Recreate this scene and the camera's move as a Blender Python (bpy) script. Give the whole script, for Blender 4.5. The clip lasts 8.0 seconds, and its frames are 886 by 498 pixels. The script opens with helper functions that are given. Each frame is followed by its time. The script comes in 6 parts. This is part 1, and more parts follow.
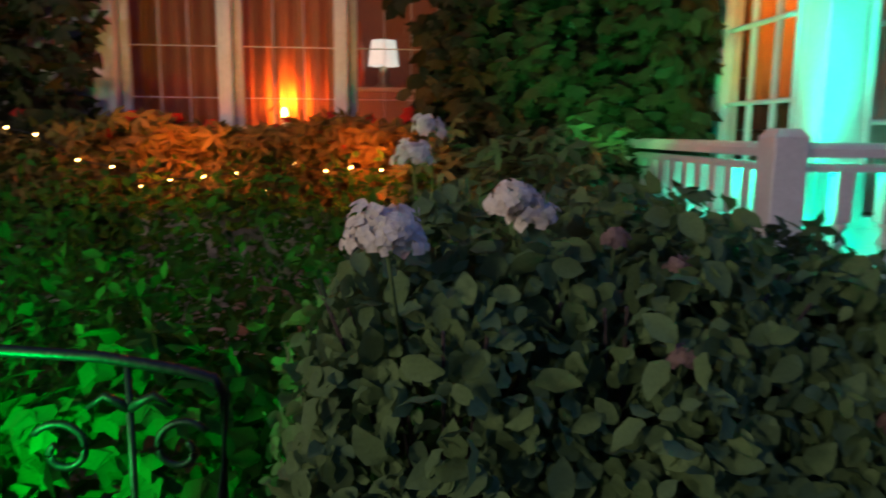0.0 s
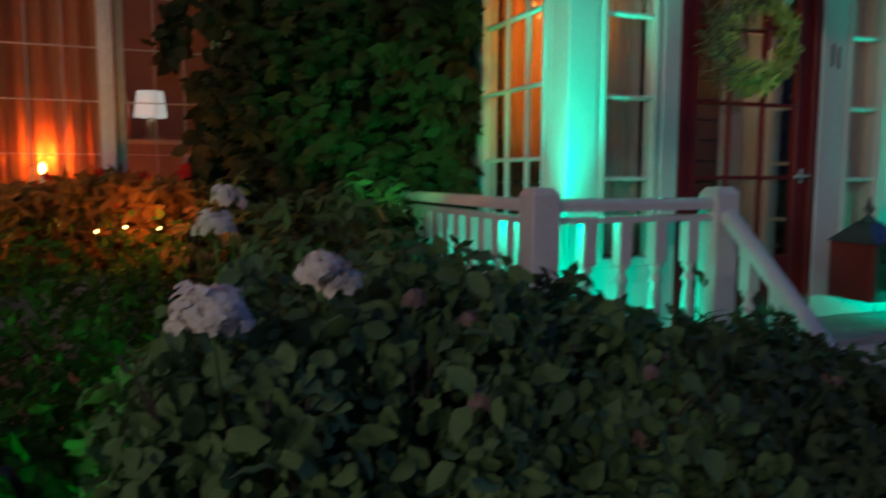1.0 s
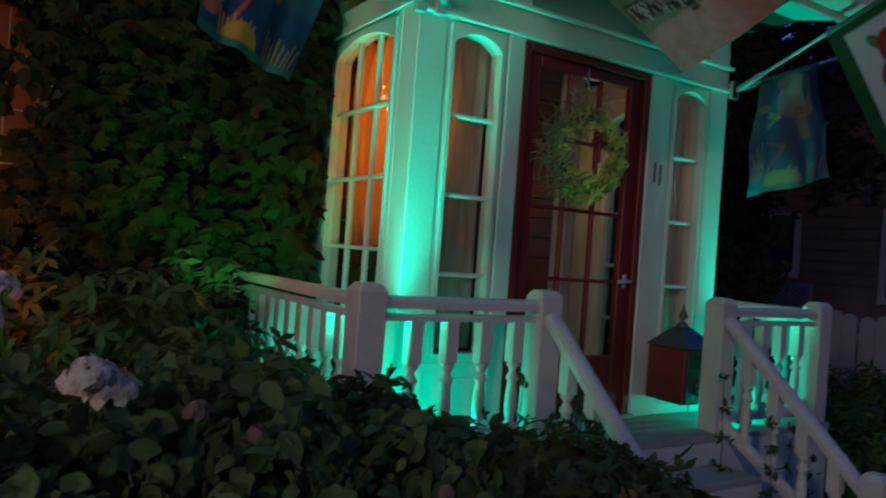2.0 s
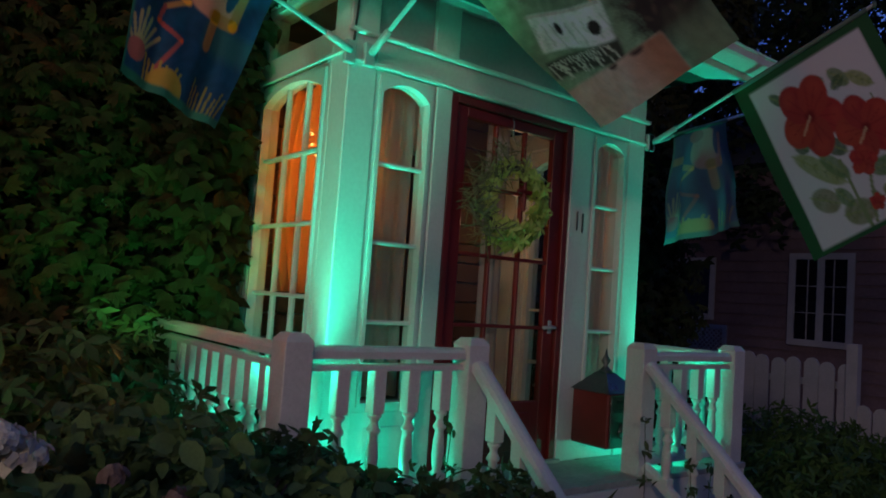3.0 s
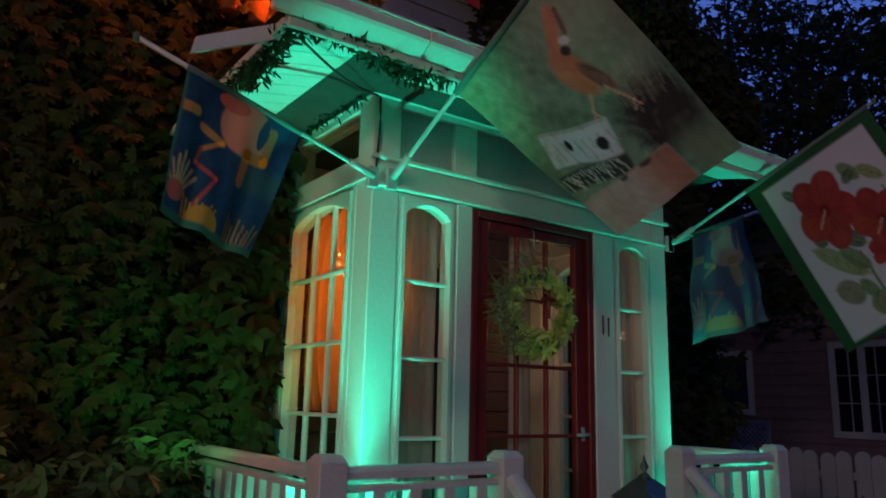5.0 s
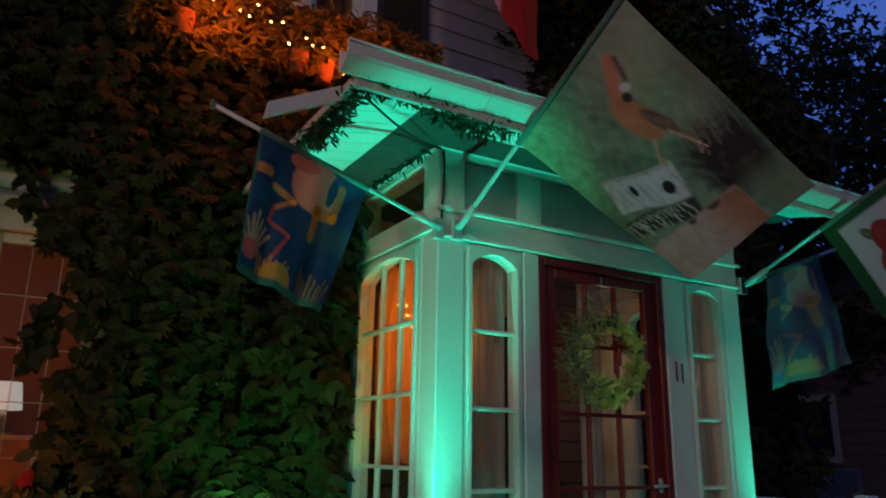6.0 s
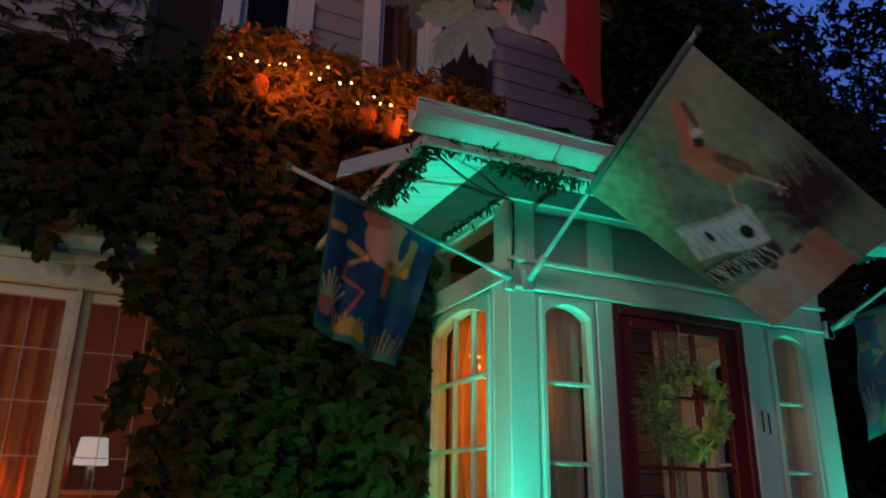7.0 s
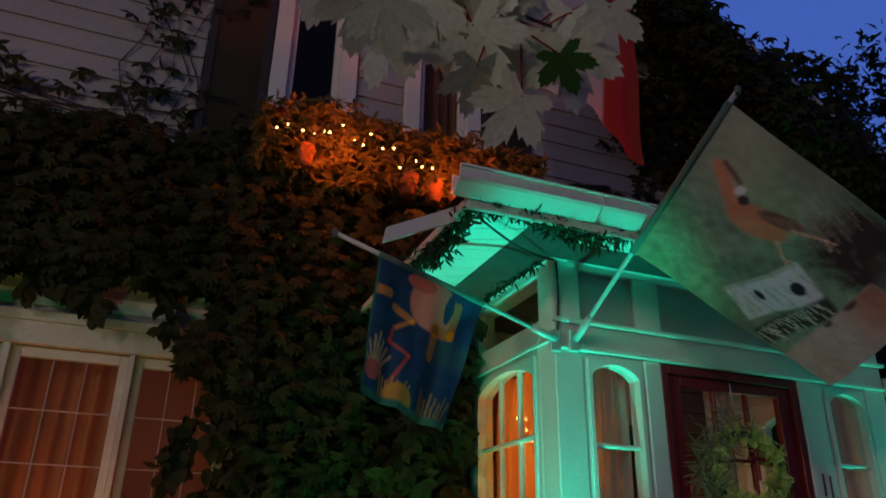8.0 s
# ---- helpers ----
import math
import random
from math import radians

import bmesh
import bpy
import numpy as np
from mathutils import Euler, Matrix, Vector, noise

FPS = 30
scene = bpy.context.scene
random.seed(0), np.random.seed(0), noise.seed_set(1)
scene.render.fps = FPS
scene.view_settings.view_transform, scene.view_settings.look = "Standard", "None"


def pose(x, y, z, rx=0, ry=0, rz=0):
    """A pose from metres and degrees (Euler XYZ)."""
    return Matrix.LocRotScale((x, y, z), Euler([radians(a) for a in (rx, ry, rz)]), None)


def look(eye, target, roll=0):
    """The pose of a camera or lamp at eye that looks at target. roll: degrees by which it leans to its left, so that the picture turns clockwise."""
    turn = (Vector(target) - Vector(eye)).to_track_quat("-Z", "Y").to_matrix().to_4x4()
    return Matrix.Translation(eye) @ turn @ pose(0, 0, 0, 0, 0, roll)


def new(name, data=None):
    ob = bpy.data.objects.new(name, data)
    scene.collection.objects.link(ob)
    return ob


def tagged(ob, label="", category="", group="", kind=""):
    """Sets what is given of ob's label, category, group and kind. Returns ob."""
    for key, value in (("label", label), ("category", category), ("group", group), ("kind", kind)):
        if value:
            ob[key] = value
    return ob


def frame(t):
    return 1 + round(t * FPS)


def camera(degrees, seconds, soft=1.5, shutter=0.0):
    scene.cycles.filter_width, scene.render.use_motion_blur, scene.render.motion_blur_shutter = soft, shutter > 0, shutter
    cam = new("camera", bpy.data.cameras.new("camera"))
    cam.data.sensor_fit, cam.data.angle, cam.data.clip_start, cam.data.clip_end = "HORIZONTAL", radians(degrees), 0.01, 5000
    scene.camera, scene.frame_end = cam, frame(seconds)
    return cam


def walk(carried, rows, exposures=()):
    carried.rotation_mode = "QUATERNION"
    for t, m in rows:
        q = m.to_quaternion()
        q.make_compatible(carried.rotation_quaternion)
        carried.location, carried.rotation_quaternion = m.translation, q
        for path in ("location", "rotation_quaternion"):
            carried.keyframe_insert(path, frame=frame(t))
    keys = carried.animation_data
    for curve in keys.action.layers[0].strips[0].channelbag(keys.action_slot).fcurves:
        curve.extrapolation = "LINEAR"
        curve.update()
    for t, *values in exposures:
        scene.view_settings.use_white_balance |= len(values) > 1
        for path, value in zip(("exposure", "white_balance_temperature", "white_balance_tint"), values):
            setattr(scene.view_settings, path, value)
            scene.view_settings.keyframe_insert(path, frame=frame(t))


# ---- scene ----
cam = camera(61.9, 8.0, soft=1.7, shutter=0.5)
PATH = [
    (0, (-1.757, -2.944, 0.725), (-1.613, -0.973, 0.412), 0.6),
    (0.5, (-1.86, -3.007, 0.752), (-1.407, -1.079, 0.47), -0.2),
    (0.6, (-1.868, -3.017, 0.767), (-1.38, -1.097, 0.492), -0.6),
    (1, (-1.867, -3.049, 0.798), (-1.12, -1.205, 0.599), 0.2),
    (1.5, (-1.771, -3.096, 0.852), (-0.84, -1.327, 0.789), 2.2),
    (2, (-1.718, -3.072, 0.896), (-0.648, -1.383, 0.903), 4.2),
    (3.5, (-1.741, -3.106, 0.936), (-0.507, -1.545, 1.136), 3.2),
    (4, (-1.753, -3.128, 0.946), (-0.527, -1.571, 1.221), 2.5),
    (4.5, (-1.767, -3.158, 0.959), (-0.581, -1.584, 1.303), 1.9),
    (6, (-1.816, -3.178, 0.972), (-0.846, -1.51, 1.5), 0.9),
    (6.5, (-1.84, -3.177, 0.986), (-0.966, -1.477, 1.573), 0.9),
    (7, (-1.85, -3.174, 0.995), (-1.054, -1.457, 1.641), 0.9),
    (7.5, (-1.877, -3.174, 0.997), (-1.152, -1.46, 1.732), 1.0),
    (8, (-1.881, -3.196, 1.017), (-1.208, -1.484, 1.802), 1.1),
]
walk(cam, [(t, look(eye, target, roll)) for t, eye, target, roll in PATH], exposures=((0.0, 1.15, 6300, 1), (0.5, 0.7, 6200, 2), (1.2, 0.28, 5900, 0), (2.0, 0.1, 6000, 3), (3.5, 0.16, 6500, 9), (4.7, 0.14, 6500, 9), (6.2, 0.05, 6300, 8), (8.0, 0.05, 6200, 8)))

# ---------------------------------------------------------------- world, lamps
GROUND = -0.6
WALL = 1.38          # front face of the house wall
world = bpy.data.worlds.new("dusk")
scene.world = world
world.use_nodes = True
wn, wl = world.node_tree.nodes, world.node_tree.links
wco = wn.new("ShaderNodeTexCoord")
wdot = wn.new("ShaderNodeVectorMath")
wdot.operation = "DOT_PRODUCT"
wdot.inputs[1].default_value = (0.62, 0.55, 0.56)      # the afterglow's side of the sky
wramp = wn.new("ShaderNodeValToRGB")
wramp.color_ramp.elements[0].position, wramp.color_ramp.elements[0].color = 0.1, (0.022, 0.030, 0.085, 1)
wramp.color_ramp.elements[1].position, wramp.color_ramp.elements[1].color = 0.95, (0.075, 0.155, 0.60, 1)
wl.new(wco.outputs["Generated"], wdot.inputs[0])
wl.new(wdot.outputs["Value"], wramp.inputs[0])
wl.new(wramp.outputs[0], wn["Background"].inputs[0])
wn["Background"].inputs[1].default_value = SKY = 0.7


def lamp(name, kind, m, watts, colour, size=0.05, cone=120, blend=0.6):
    data = bpy.data.lights.new(name, kind)
    data.energy, data.color = watts, colour
    if kind == "AREA":
        data.size = size
    else:
        data.shadow_soft_size = size
    if kind == "SPOT":
        data.spot_size, data.spot_blend = radians(cone), blend
    ob = new(name, data)
    ob.matrix_world = m
    return ob


TEAL = (0.025, 1.0, 0.60)
GREEN = (0.02, 1.0, 0.10)
AMBER = (1.0, 0.155, 0.011)
WARM = (1.0, 0.55, 0.30)
lamp("flood_light_a", "SPOT", look((-0.20, -0.23, 0.09), (-0.12, -0.15, 2.6)), 240, TEAL, 0.05, 62, 1.0)
# the two spill points are added to even out the floods' teal wash
lamp("flood_spill_a", "POINT", pose(0.12, -0.32, 0.09), 3.2, TEAL, 0.05)
lamp("flood_light_c", "POINT", pose(-0.20, 0.16, 0.10), 5.0, TEAL, 0.05)
lamp("flood_light_b", "SPOT", look((2.58, -0.23, 0.09), (2.35, -0.10, 2.4)), 110, TEAL, 0.05, 66, 1.0)
lamp("flood_spill_b", "POINT", pose(2.25, -0.32, 0.09), 4.6, TEAL, 0.05)
lamp("ivy_light", "SPOT", look((-0.75, 0.25, 0.74), (-0.50, 1.15, 1.35)), 14, (0.12, 1.0, 0.22), 0.05, 112, 0.8)
lamp("garden_light", "SPOT", look((-2.78, -1.65, 0.05), (-2.42, -0.20, 0.14)), 24, GREEN, 0.05, 112, 0.7)
# unseen source of the pinkish light on the railing, taken as a street lamp
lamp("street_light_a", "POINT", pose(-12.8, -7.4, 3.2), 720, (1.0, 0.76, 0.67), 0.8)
# second unseen lamp, added as frontal fill to soften the first one's shadows
lamp("front_fill_light", "POINT", pose(-9.5, -12.0, 4.5), 600, (1.0, 0.76, 0.67), 0.4)
lamp("box_glow_a", "POINT", pose(-2.75, 0.62, 0.70), 7, AMBER, 0.04)
lamp("box_glow_b", "POINT", pose(-1.85, 0.62, 0.62), 7, AMBER, 0.04)
lamp("upper_glow_a", "POINT", pose(-1.05, 0.66, 3.42), 13, AMBER, 0.04)
lamp("upper_glow_b", "POINT", pose(-0.25, 0.66, 3.34), 13, AMBER, 0.04)
lamp("candle_glow", "POINT", pose(-2.36, 1.66, 0.90), 7, AMBER, 0.03)
lamp("room_glow", "POINT", pose(-1.7, 3.2, 2.0), 5, WARM, 0.12)
lamp("vestibule_glow", "SPOT", look((0.80, 0.66, 1.62), (0.10, 0.66, 1.58)), 34, (1.0, 0.33, 0.035), 0.05, 105, 0.5)
lamp("hall_glow", "POINT", pose(1.85, 0.75, 1.5), 1.7, WARM, 0.06)


# ---------------------------------------------------------------- materials
def material(name, colour, rough=0.6, metal=0.0, vary=0.15, scale=6.0, bump=0.2, fine=60.0, coat=0.0, island=0.0, other=None):
    """A principled surface with blotches, fine grain and relief; island mixes in another colour leaf by leaf or piece by piece."""
    m = bpy.data.materials.new(name)
    m.use_nodes = True
    n, l = m.node_tree.nodes, m.node_tree.links
    p = n["Principled BSDF"]
    co = n.new("ShaderNodeTexCoord")
    big, small = n.new("ShaderNodeTexNoise"), n.new("ShaderNodeTexNoise")
    big.inputs["Scale"].default_value, small.inputs["Scale"].default_value = scale, fine
    big.inputs["Detail"].default_value, small.inputs["Detail"].default_value = 6, 4
    for t in (big, small):
        l.new(co.outputs["Object"], t.inputs["Vector"])
    base = n.new("ShaderNodeMix")
    base.data_type = "RGBA"
    c2 = other or [c * 0.6 for c in colour]
    base.inputs["A"].default_value, base.inputs["B"].default_value = (*colour, 1), (*c2, 1)
    if island:
        geo = n.new("ShaderNodeNewGeometry")
        l.new(geo.outputs["Random Per Island"], base.inputs["Factor"])
    else:
        ramp = n.new("ShaderNodeMapRange")
        ramp.inputs["From Min"].default_value, ramp.inputs["From Max"].default_value = 0.38, 0.72
        ramp.inputs["To Max"].default_value = vary * 2
        l.new(big.outputs["Fac"], ramp.inputs["Value"])
        l.new(ramp.outputs[0], base.inputs["Factor"])
    hsv = n.new("ShaderNodeHueSaturation")
    mr = n.new("ShaderNodeMapRange")
    mr.inputs["To Min"].default_value, mr.inputs["To Max"].default_value = 1 - vary, 1 + vary
    l.new(small.outputs["Fac"], mr.inputs["Value"])
    l.new(mr.outputs[0], hsv.inputs["Value"])
    l.new(base.outputs["Result"], hsv.inputs["Color"])
    l.new(hsv.outputs[0], p.inputs["Base Color"])
    rr = n.new("ShaderNodeMapRange")
    rr.inputs["To Min"].default_value, rr.inputs["To Max"].default_value = max(rough - 0.12, 0.02), min(rough + 0.12, 1)
    l.new(big.outputs["Fac"], rr.inputs["Value"])
    l.new(rr.outputs[0], p.inputs["Roughness"])
    p.inputs["Metallic"].default_value = metal
    p.inputs["Coat Weight"].default_value = coat
    if bump:
        b = n.new("ShaderNodeBump")
        b.inputs["Strength"].default_value, b.inputs["Distance"].default_value = bump, 0.01
        l.new(small.outputs["Fac"], b.inputs["Height"])
        l.new(b.outputs[0], p.inputs["Normal"])
    return m


def leafy(name, colour, other, rough=0.45, through_light=0.25):
    m = material(name, colour, rough, vary=0.25, scale=20, fine=120, bump=0.15, island=1, other=other)
    n, l = m.node_tree.nodes, m.node_tree.links
    p, out = n["Principled BSDF"], n["Material Output"]
    p.inputs["Specular IOR Level"].default_value = 0.12
    t, mix = n.new("ShaderNodeBsdfTranslucent"), n.new("ShaderNodeMixShader")
    l.new(p.inputs["Base Color"].links[0].from_socket, t.inputs["Color"])
    mix.inputs[0].default_value = through_light
    l.new(p.outputs[0], mix.inputs[1])
    l.new(t.outputs[0], mix.inputs[2])
    l.new(mix.outputs[0], out.inputs["Surface"])
    return m


def glowing(name, colour, strength):
    m = bpy.data.materials.new(name)
    m.use_nodes = True
    p = m.node_tree.nodes["Principled BSDF"]
    p.inputs["Base Color"].default_value = (*colour, 1)
    p.inputs["Emission Color"].default_value = (*colour, 1)
    p.inputs["Emission Strength"].default_value = strength
    return m


def glazing(name, rough=0.02):
    """Clear pane: gloss over a see-through body."""
    m = bpy.data.materials.new(name)
    m.use_nodes = True
    n, l = m.node_tree.nodes, m.node_tree.links
    n.remove(n["Principled BSDF"])
    tr, gl, mix, fr, pw, sc = (n.new(k) for k in ("ShaderNodeBsdfTransparent", "ShaderNodeBsdfGlossy", "ShaderNodeMixShader", "ShaderNodeLayerWeight", "ShaderNodeMath", "ShaderNodeMath"))
    gl.inputs["Roughness"].default_value = rough
    tr.inputs["Color"].default_value = (0.86, 0.9, 0.88, 1)
    fr.inputs["Blend"].default_value = 0.5
    pw.operation, pw.inputs[1].default_value = "POWER", 4.0
    sc.operation, sc.inputs[1].default_value, sc.inputs[2].default_value = "MULTIPLY_ADD", 0.7, 0.03
    l.new(fr.outputs["Facing"], pw.inputs[0])
    l.new(pw.outputs[0], sc.inputs[0])
    no, bu = n.new("ShaderNodeTexNoise"), n.new("ShaderNodeBump")
    no.inputs["Scale"].default_value = 5
    bu.inputs["Strength"].default_value, bu.inputs["Distance"].default_value = 0.08, 0.02
    l.new(no.outputs["Fac"], bu.inputs["Height"])
    l.new(bu.outputs[0], gl.inputs["Normal"])
    l.new(sc.outputs[0], mix.inputs[0])
    l.new(tr.outputs[0], mix.inputs[1])
    l.new(gl.outputs[0], mix.inputs[2])
    l.new(mix.outputs[0], n["Material Output"].inputs["Surface"])
    return m


def sheer(name, colour, cover=0.6):
    """Thin curtain cloth that lets light through."""
    m = material(name, colour, 0.9, vary=0.2, scale=9, fine=90, bump=0.3)
    n, l = m.node_tree.nodes, m.node_tree.links
    p, out = n["Principled BSDF"], n["Material Output"]
    t, tr, a, b = n.new("ShaderNodeBsdfTranslucent"), n.new("ShaderNodeBsdfTransparent"), n.new("ShaderNodeMixShader"), n.new("ShaderNodeMixShader")
    t.inputs["Color"].default_value = (*colour, 1)
    a.inputs[0].default_value, b.inputs[0].default_value = 0.6, cover
    l.new(p.outputs[0], a.inputs[1])
    l.new(t.outputs[0], a.inputs[2])
    l.new(tr.outputs[0], b.inputs[1])
    l.new(a.outputs[0], b.inputs[2])
    l.new(b.outputs[0], out.inputs["Surface"])
    return m


def dyed(name):
    """Flag cloth whose print is a colour layer on the mesh; light shines through it a little."""
    m = material(name, (0.5, 0.5, 0.5), 0.75, vary=0.12, scale=5, fine=300, bump=0.12)
    n, l = m.node_tree.nodes, m.node_tree.links
    p, out = n["Principled BSDF"], n["Material Output"]
    at = n.new("ShaderNodeVertexColor")
    at.layer_name = "dye"
    hsv = next(k for k in n if k.type == "HUE_SAT")
    l.new(at.outputs["Color"], hsv.inputs["Color"])
    t, mix = n.new("ShaderNodeBsdfTranslucent"), n.new("ShaderNodeMixShader")
    l.new(hsv.outputs[0], t.inputs["Color"])
    mix.inputs[0].default_value = 0.35
    l.new(p.outputs[0], mix.inputs[1])
    l.new(t.outputs[0], mix.inputs[2])
    l.new(mix.outputs[0], out.inputs["Surface"])
    return m


PAINT = material("white_paint", (0.74, 0.73, 0.71), 0.45, vary=0.10, scale=3.5, fine=45, bump=0.12, other=(0.55, 0.53, 0.49))
RAILPAINT = material("rail_paint", (0.70, 0.67, 0.66), 0.5, vary=0.14, scale=7, fine=70, bump=0.25, other=(0.48, 0.44, 0.41))
OLDPAINT = material("old_board_paint", (0.62, 0.60, 0.57), 0.7, vary=0.2, scale=5, fine=40, bump=0.3, other=(0.36, 0.33, 0.30))
SIDING = material("siding_paint", (0.38, 0.36, 0.36), 0.6, vary=0.14, scale=2.5, fine=30, bump=0.15, other=(0.26, 0.24, 0.23))
DOORRED = material("red_door_paint", (0.19, 0.013, 0.013), 0.45, vary=0.15, scale=5, fine=50, bump=0.06)
GLASS = glazing("window_glass")
LACE = sheer("lace_curtain", (0.80, 0.73, 0.76), 0.82)
DRAPE = sheer("orange_drape", (0.80, 0.36, 0.15), 0.85)
BRASS = material("worn_brass", (0.5, 0.42, 0.28), 0.35, 1.0, bump=0.1)
STEEL = material("white_metal_tube", (0.52, 0.54, 0.54), 0.35, 0.2, bump=0.05)
BLACKIRON = material("black_iron", (0.025, 0.026, 0.028), 0.45, 0.6, vary=0.3, bump=0.25)
SHUTTER = material("black_shutter_paint", (0.035, 0.03, 0.03), 0.6, vary=0.2, bump=0.2)
ROOFING = material("dark_shingle", (0.06, 0.055, 0.05), 0.9, vary=0.3, scale=8, bump=0.5)
DECK = material("deck_boards", (0.42, 0.41, 0.39), 0.7, vary=0.25, scale=4, fine=30, bump=0.4)
SOIL = material("lawn_and_soil", (0.035, 0.06, 0.018), 0.95, vary=0.4, scale=3, fine=40, bump=0.9, other=(0.05, 0.04, 0.025))
ROOMWALL = material("room_wall", (0.42, 0.17, 0.10), 0.8, vary=0.15, scale=1.5)
FLOORWOOD = material("room_floor", (0.22, 0.12, 0.06), 0.5, vary=0.2)
SHADE = glowing("lampshade_cloth", (0.85, 0.74, 0.70), 0.5)
BULB = glowing("amber_bulb", (1.0, 0.50, 0.13), 16)
FLAME = glowing("candle_flame", (1.0, 0.52, 0.10), 28)
NEIGHBOUR = material("brown_siding", (0.22, 0.145, 0.17), 0.8, vary=0.25, scale=2, fine=25, bump=0.3)
FENCEPAINT = material("fence_paint", (0.48, 0.46, 0.51), 0.75, vary=0.2, scale=4, bump=0.3)
DARKPANE = material("dark_pane", (0.012, 0.012, 0.02), 0.08, bump=0.0)
BARK = material("bark", (0.06, 0.045, 0.035), 0.95, vary=0.35, scale=12, bump=0.9)
BOXRED = material("red_mailbox_paint", (0.20, 0.02, 0.018), 0.4, vary=0.2, bump=0.15)
PEWTER = material("pewter", (0.14, 0.15, 0.14), 0.32, 0.9, vary=0.2, bump=0.3)
TERRACOTTA = material("terracotta", (0.28, 0.09, 0.035), 0.8, vary=0.2, bump=0.3)
NUMERAL = material("black_numeral", (0.02, 0.02, 0.02), 0.4, bump=0.0)
L_BUSH = leafy("hydrangea_leaf", (0.145, 0.23, 0.085), (0.10, 0.165, 0.06), 0.62)
L_DARK = leafy("shrub_leaf", (0.10, 0.14, 0.06), (0.055, 0.08, 0.036))
L_SMALL = leafy("small_leaf", (0.05, 0.16, 0.025), (0.025, 0.085, 0.014), 0.75)
L_SMALL.node_tree.nodes["Principled BSDF"].inputs["Specular IOR Level"].default_value = 0.0
L_BOX = leafy("box_plant_leaf", (0.24, 0.17, 0.05), (0.09, 0.08, 0.02), through_light=0.4)
L_IVY = leafy("creeper_leaf", (0.050, 0.053, 0.022), (0.026, 0.028, 0.012), 0.6)
L_WREATH = leafy("wreath_leaf", (0.72, 0.84, 0.26), (0.46, 0.64, 0.17))
L_TWIG = leafy("wreath_twig", (0.26, 0.30, 0.16), (0.16, 0.18, 0.10))
L_TREE = leafy("tree_leaf", (0.035, 0.055, 0.025), (0.02, 0.03, 0.015))
L_MAPLE = leafy("pale_maple_leaf", (0.80, 0.82, 0.68), (0.62, 0.66, 0.52), through_light=0.2)
L_MAPLEG = leafy("green_maple_leaf", (0.06, 0.16, 0.04), (0.05, 0.12, 0.03))
L_NEEDLE = leafy("garland_needle", (0.035, 0.07, 0.03), (0.02, 0.04, 0.02))
L_GRASS = leafy("grass_blade", (0.10, 0.18, 0.05), (0.06, 0.11, 0.03))
PETAL = leafy("white_petal", (0.85, 0.80, 0.68), (0.70, 0.64, 0.52), 0.7, 0.3)
REDPETAL = leafy("red_petal", (0.45, 0.03, 0.02), (0.30, 0.02, 0.02), 0.6, 0.3)
CLOTH = dyed("printed_flag_cloth")


# ---------------------------------------------------------------- builders
def mesh_object(name, bm, mat, parent=None, label=""):
    me = bpy.data.meshes.new(name)
    bm.to_mesh(me)
    bm.free()
    if mat:
        me.materials.append(mat)
    ob = new(name, me)
    if parent:
        ob.parent = parent
        if parent.data is None:
            ob.matrix_parent_inverse = Matrix.Translation(parent.location).inverted()
    if label:
        ob["label"] = label
    return ob


def part(name, bm, mat, parent, label=""):
    return mesh_object(name, bm, mat, parent, label)


def thing(name, at, label, category, group="", kind=""):
    ob = new(name)
    ob.location = at
    ob.empty_display_size = 0.1
    bpy.context.view_layer.update()
    return tagged(ob, label, category, group, kind)


def box(bm, x0, x1, y0, y1, z0, z1, bevel=0.0, m=None):
    vs = bmesh.ops.create_cube(bm, size=1.0)["verts"]
    for v in vs:
        v.co = Vector((x0 + (v.co.x + 0.5) * (x1 - x0), y0 + (v.co.y + 0.5) * (y1 - y0), z0 + (v.co.z + 0.5) * (z1 - z0)))
        if m:
            v.co = m @ v.co
    if bevel:
        es = list({e for v in vs for e in v.link_edges})
        bmesh.ops.bevel(bm, geom=es, offset=bevel, segments=1, affect="EDGES")
    return bm


def boxes(*rows, bevel=0.004):
    bm = bmesh.new()
    for r in rows:
        box(bm, *r, bevel=bevel)
    return bm


def tube(bm, points, radius, sides=8, taper=1.0):
    """A round bar along points."""
    pts = [Vector(p) for p in points]
    rings = []
    for i, p in enumerate(pts):
        d = (pts[min(i + 1, len(pts) - 1)] - pts[max(i - 1, 0)]).normalized()
        q = d.to_track_quat("Z", "Y")
        r = radius * (1 + (taper - 1) * i / max(len(pts) - 1, 1))
        rings.append([bm.verts.new(p + q @ Vector((r * math.cos(a), r * math.sin(a), 0))) for a in (2 * math.pi * k / sides for k in range(sides))])
    for a, b in zip(rings, rings[1:]):
        for k in range(sides):
            f = bm.faces.new((a[k], a[(k + 1) % sides], b[(k + 1) % sides], b[k]))
            f.smooth = True
    bm.faces.new(rings[0][::-1])
    bm.faces.new(rings[-1])
    return bm


def lathe(bm, profile, at=(0, 0, 0), sides=12):
    """A turned form: profile rows of (radius, z)."""
    rings = [[bm.verts.new((at[0] + r * math.cos(a), at[1] + r * math.sin(a), at[2] + z)) for a in (2 * math.pi * k / sides for k in range(sides))] for r, z in profile]
    for a, b in zip(rings, rings[1:]):
        for k in range(sides):
            f = bm.faces.new((a[k], a[(k + 1) % sides], b[(k + 1) % sides], b[k]))
            f.smooth = True
    bm.faces.new(rings[0][::-1])
    bm.faces.new(rings[-1])
    return bm


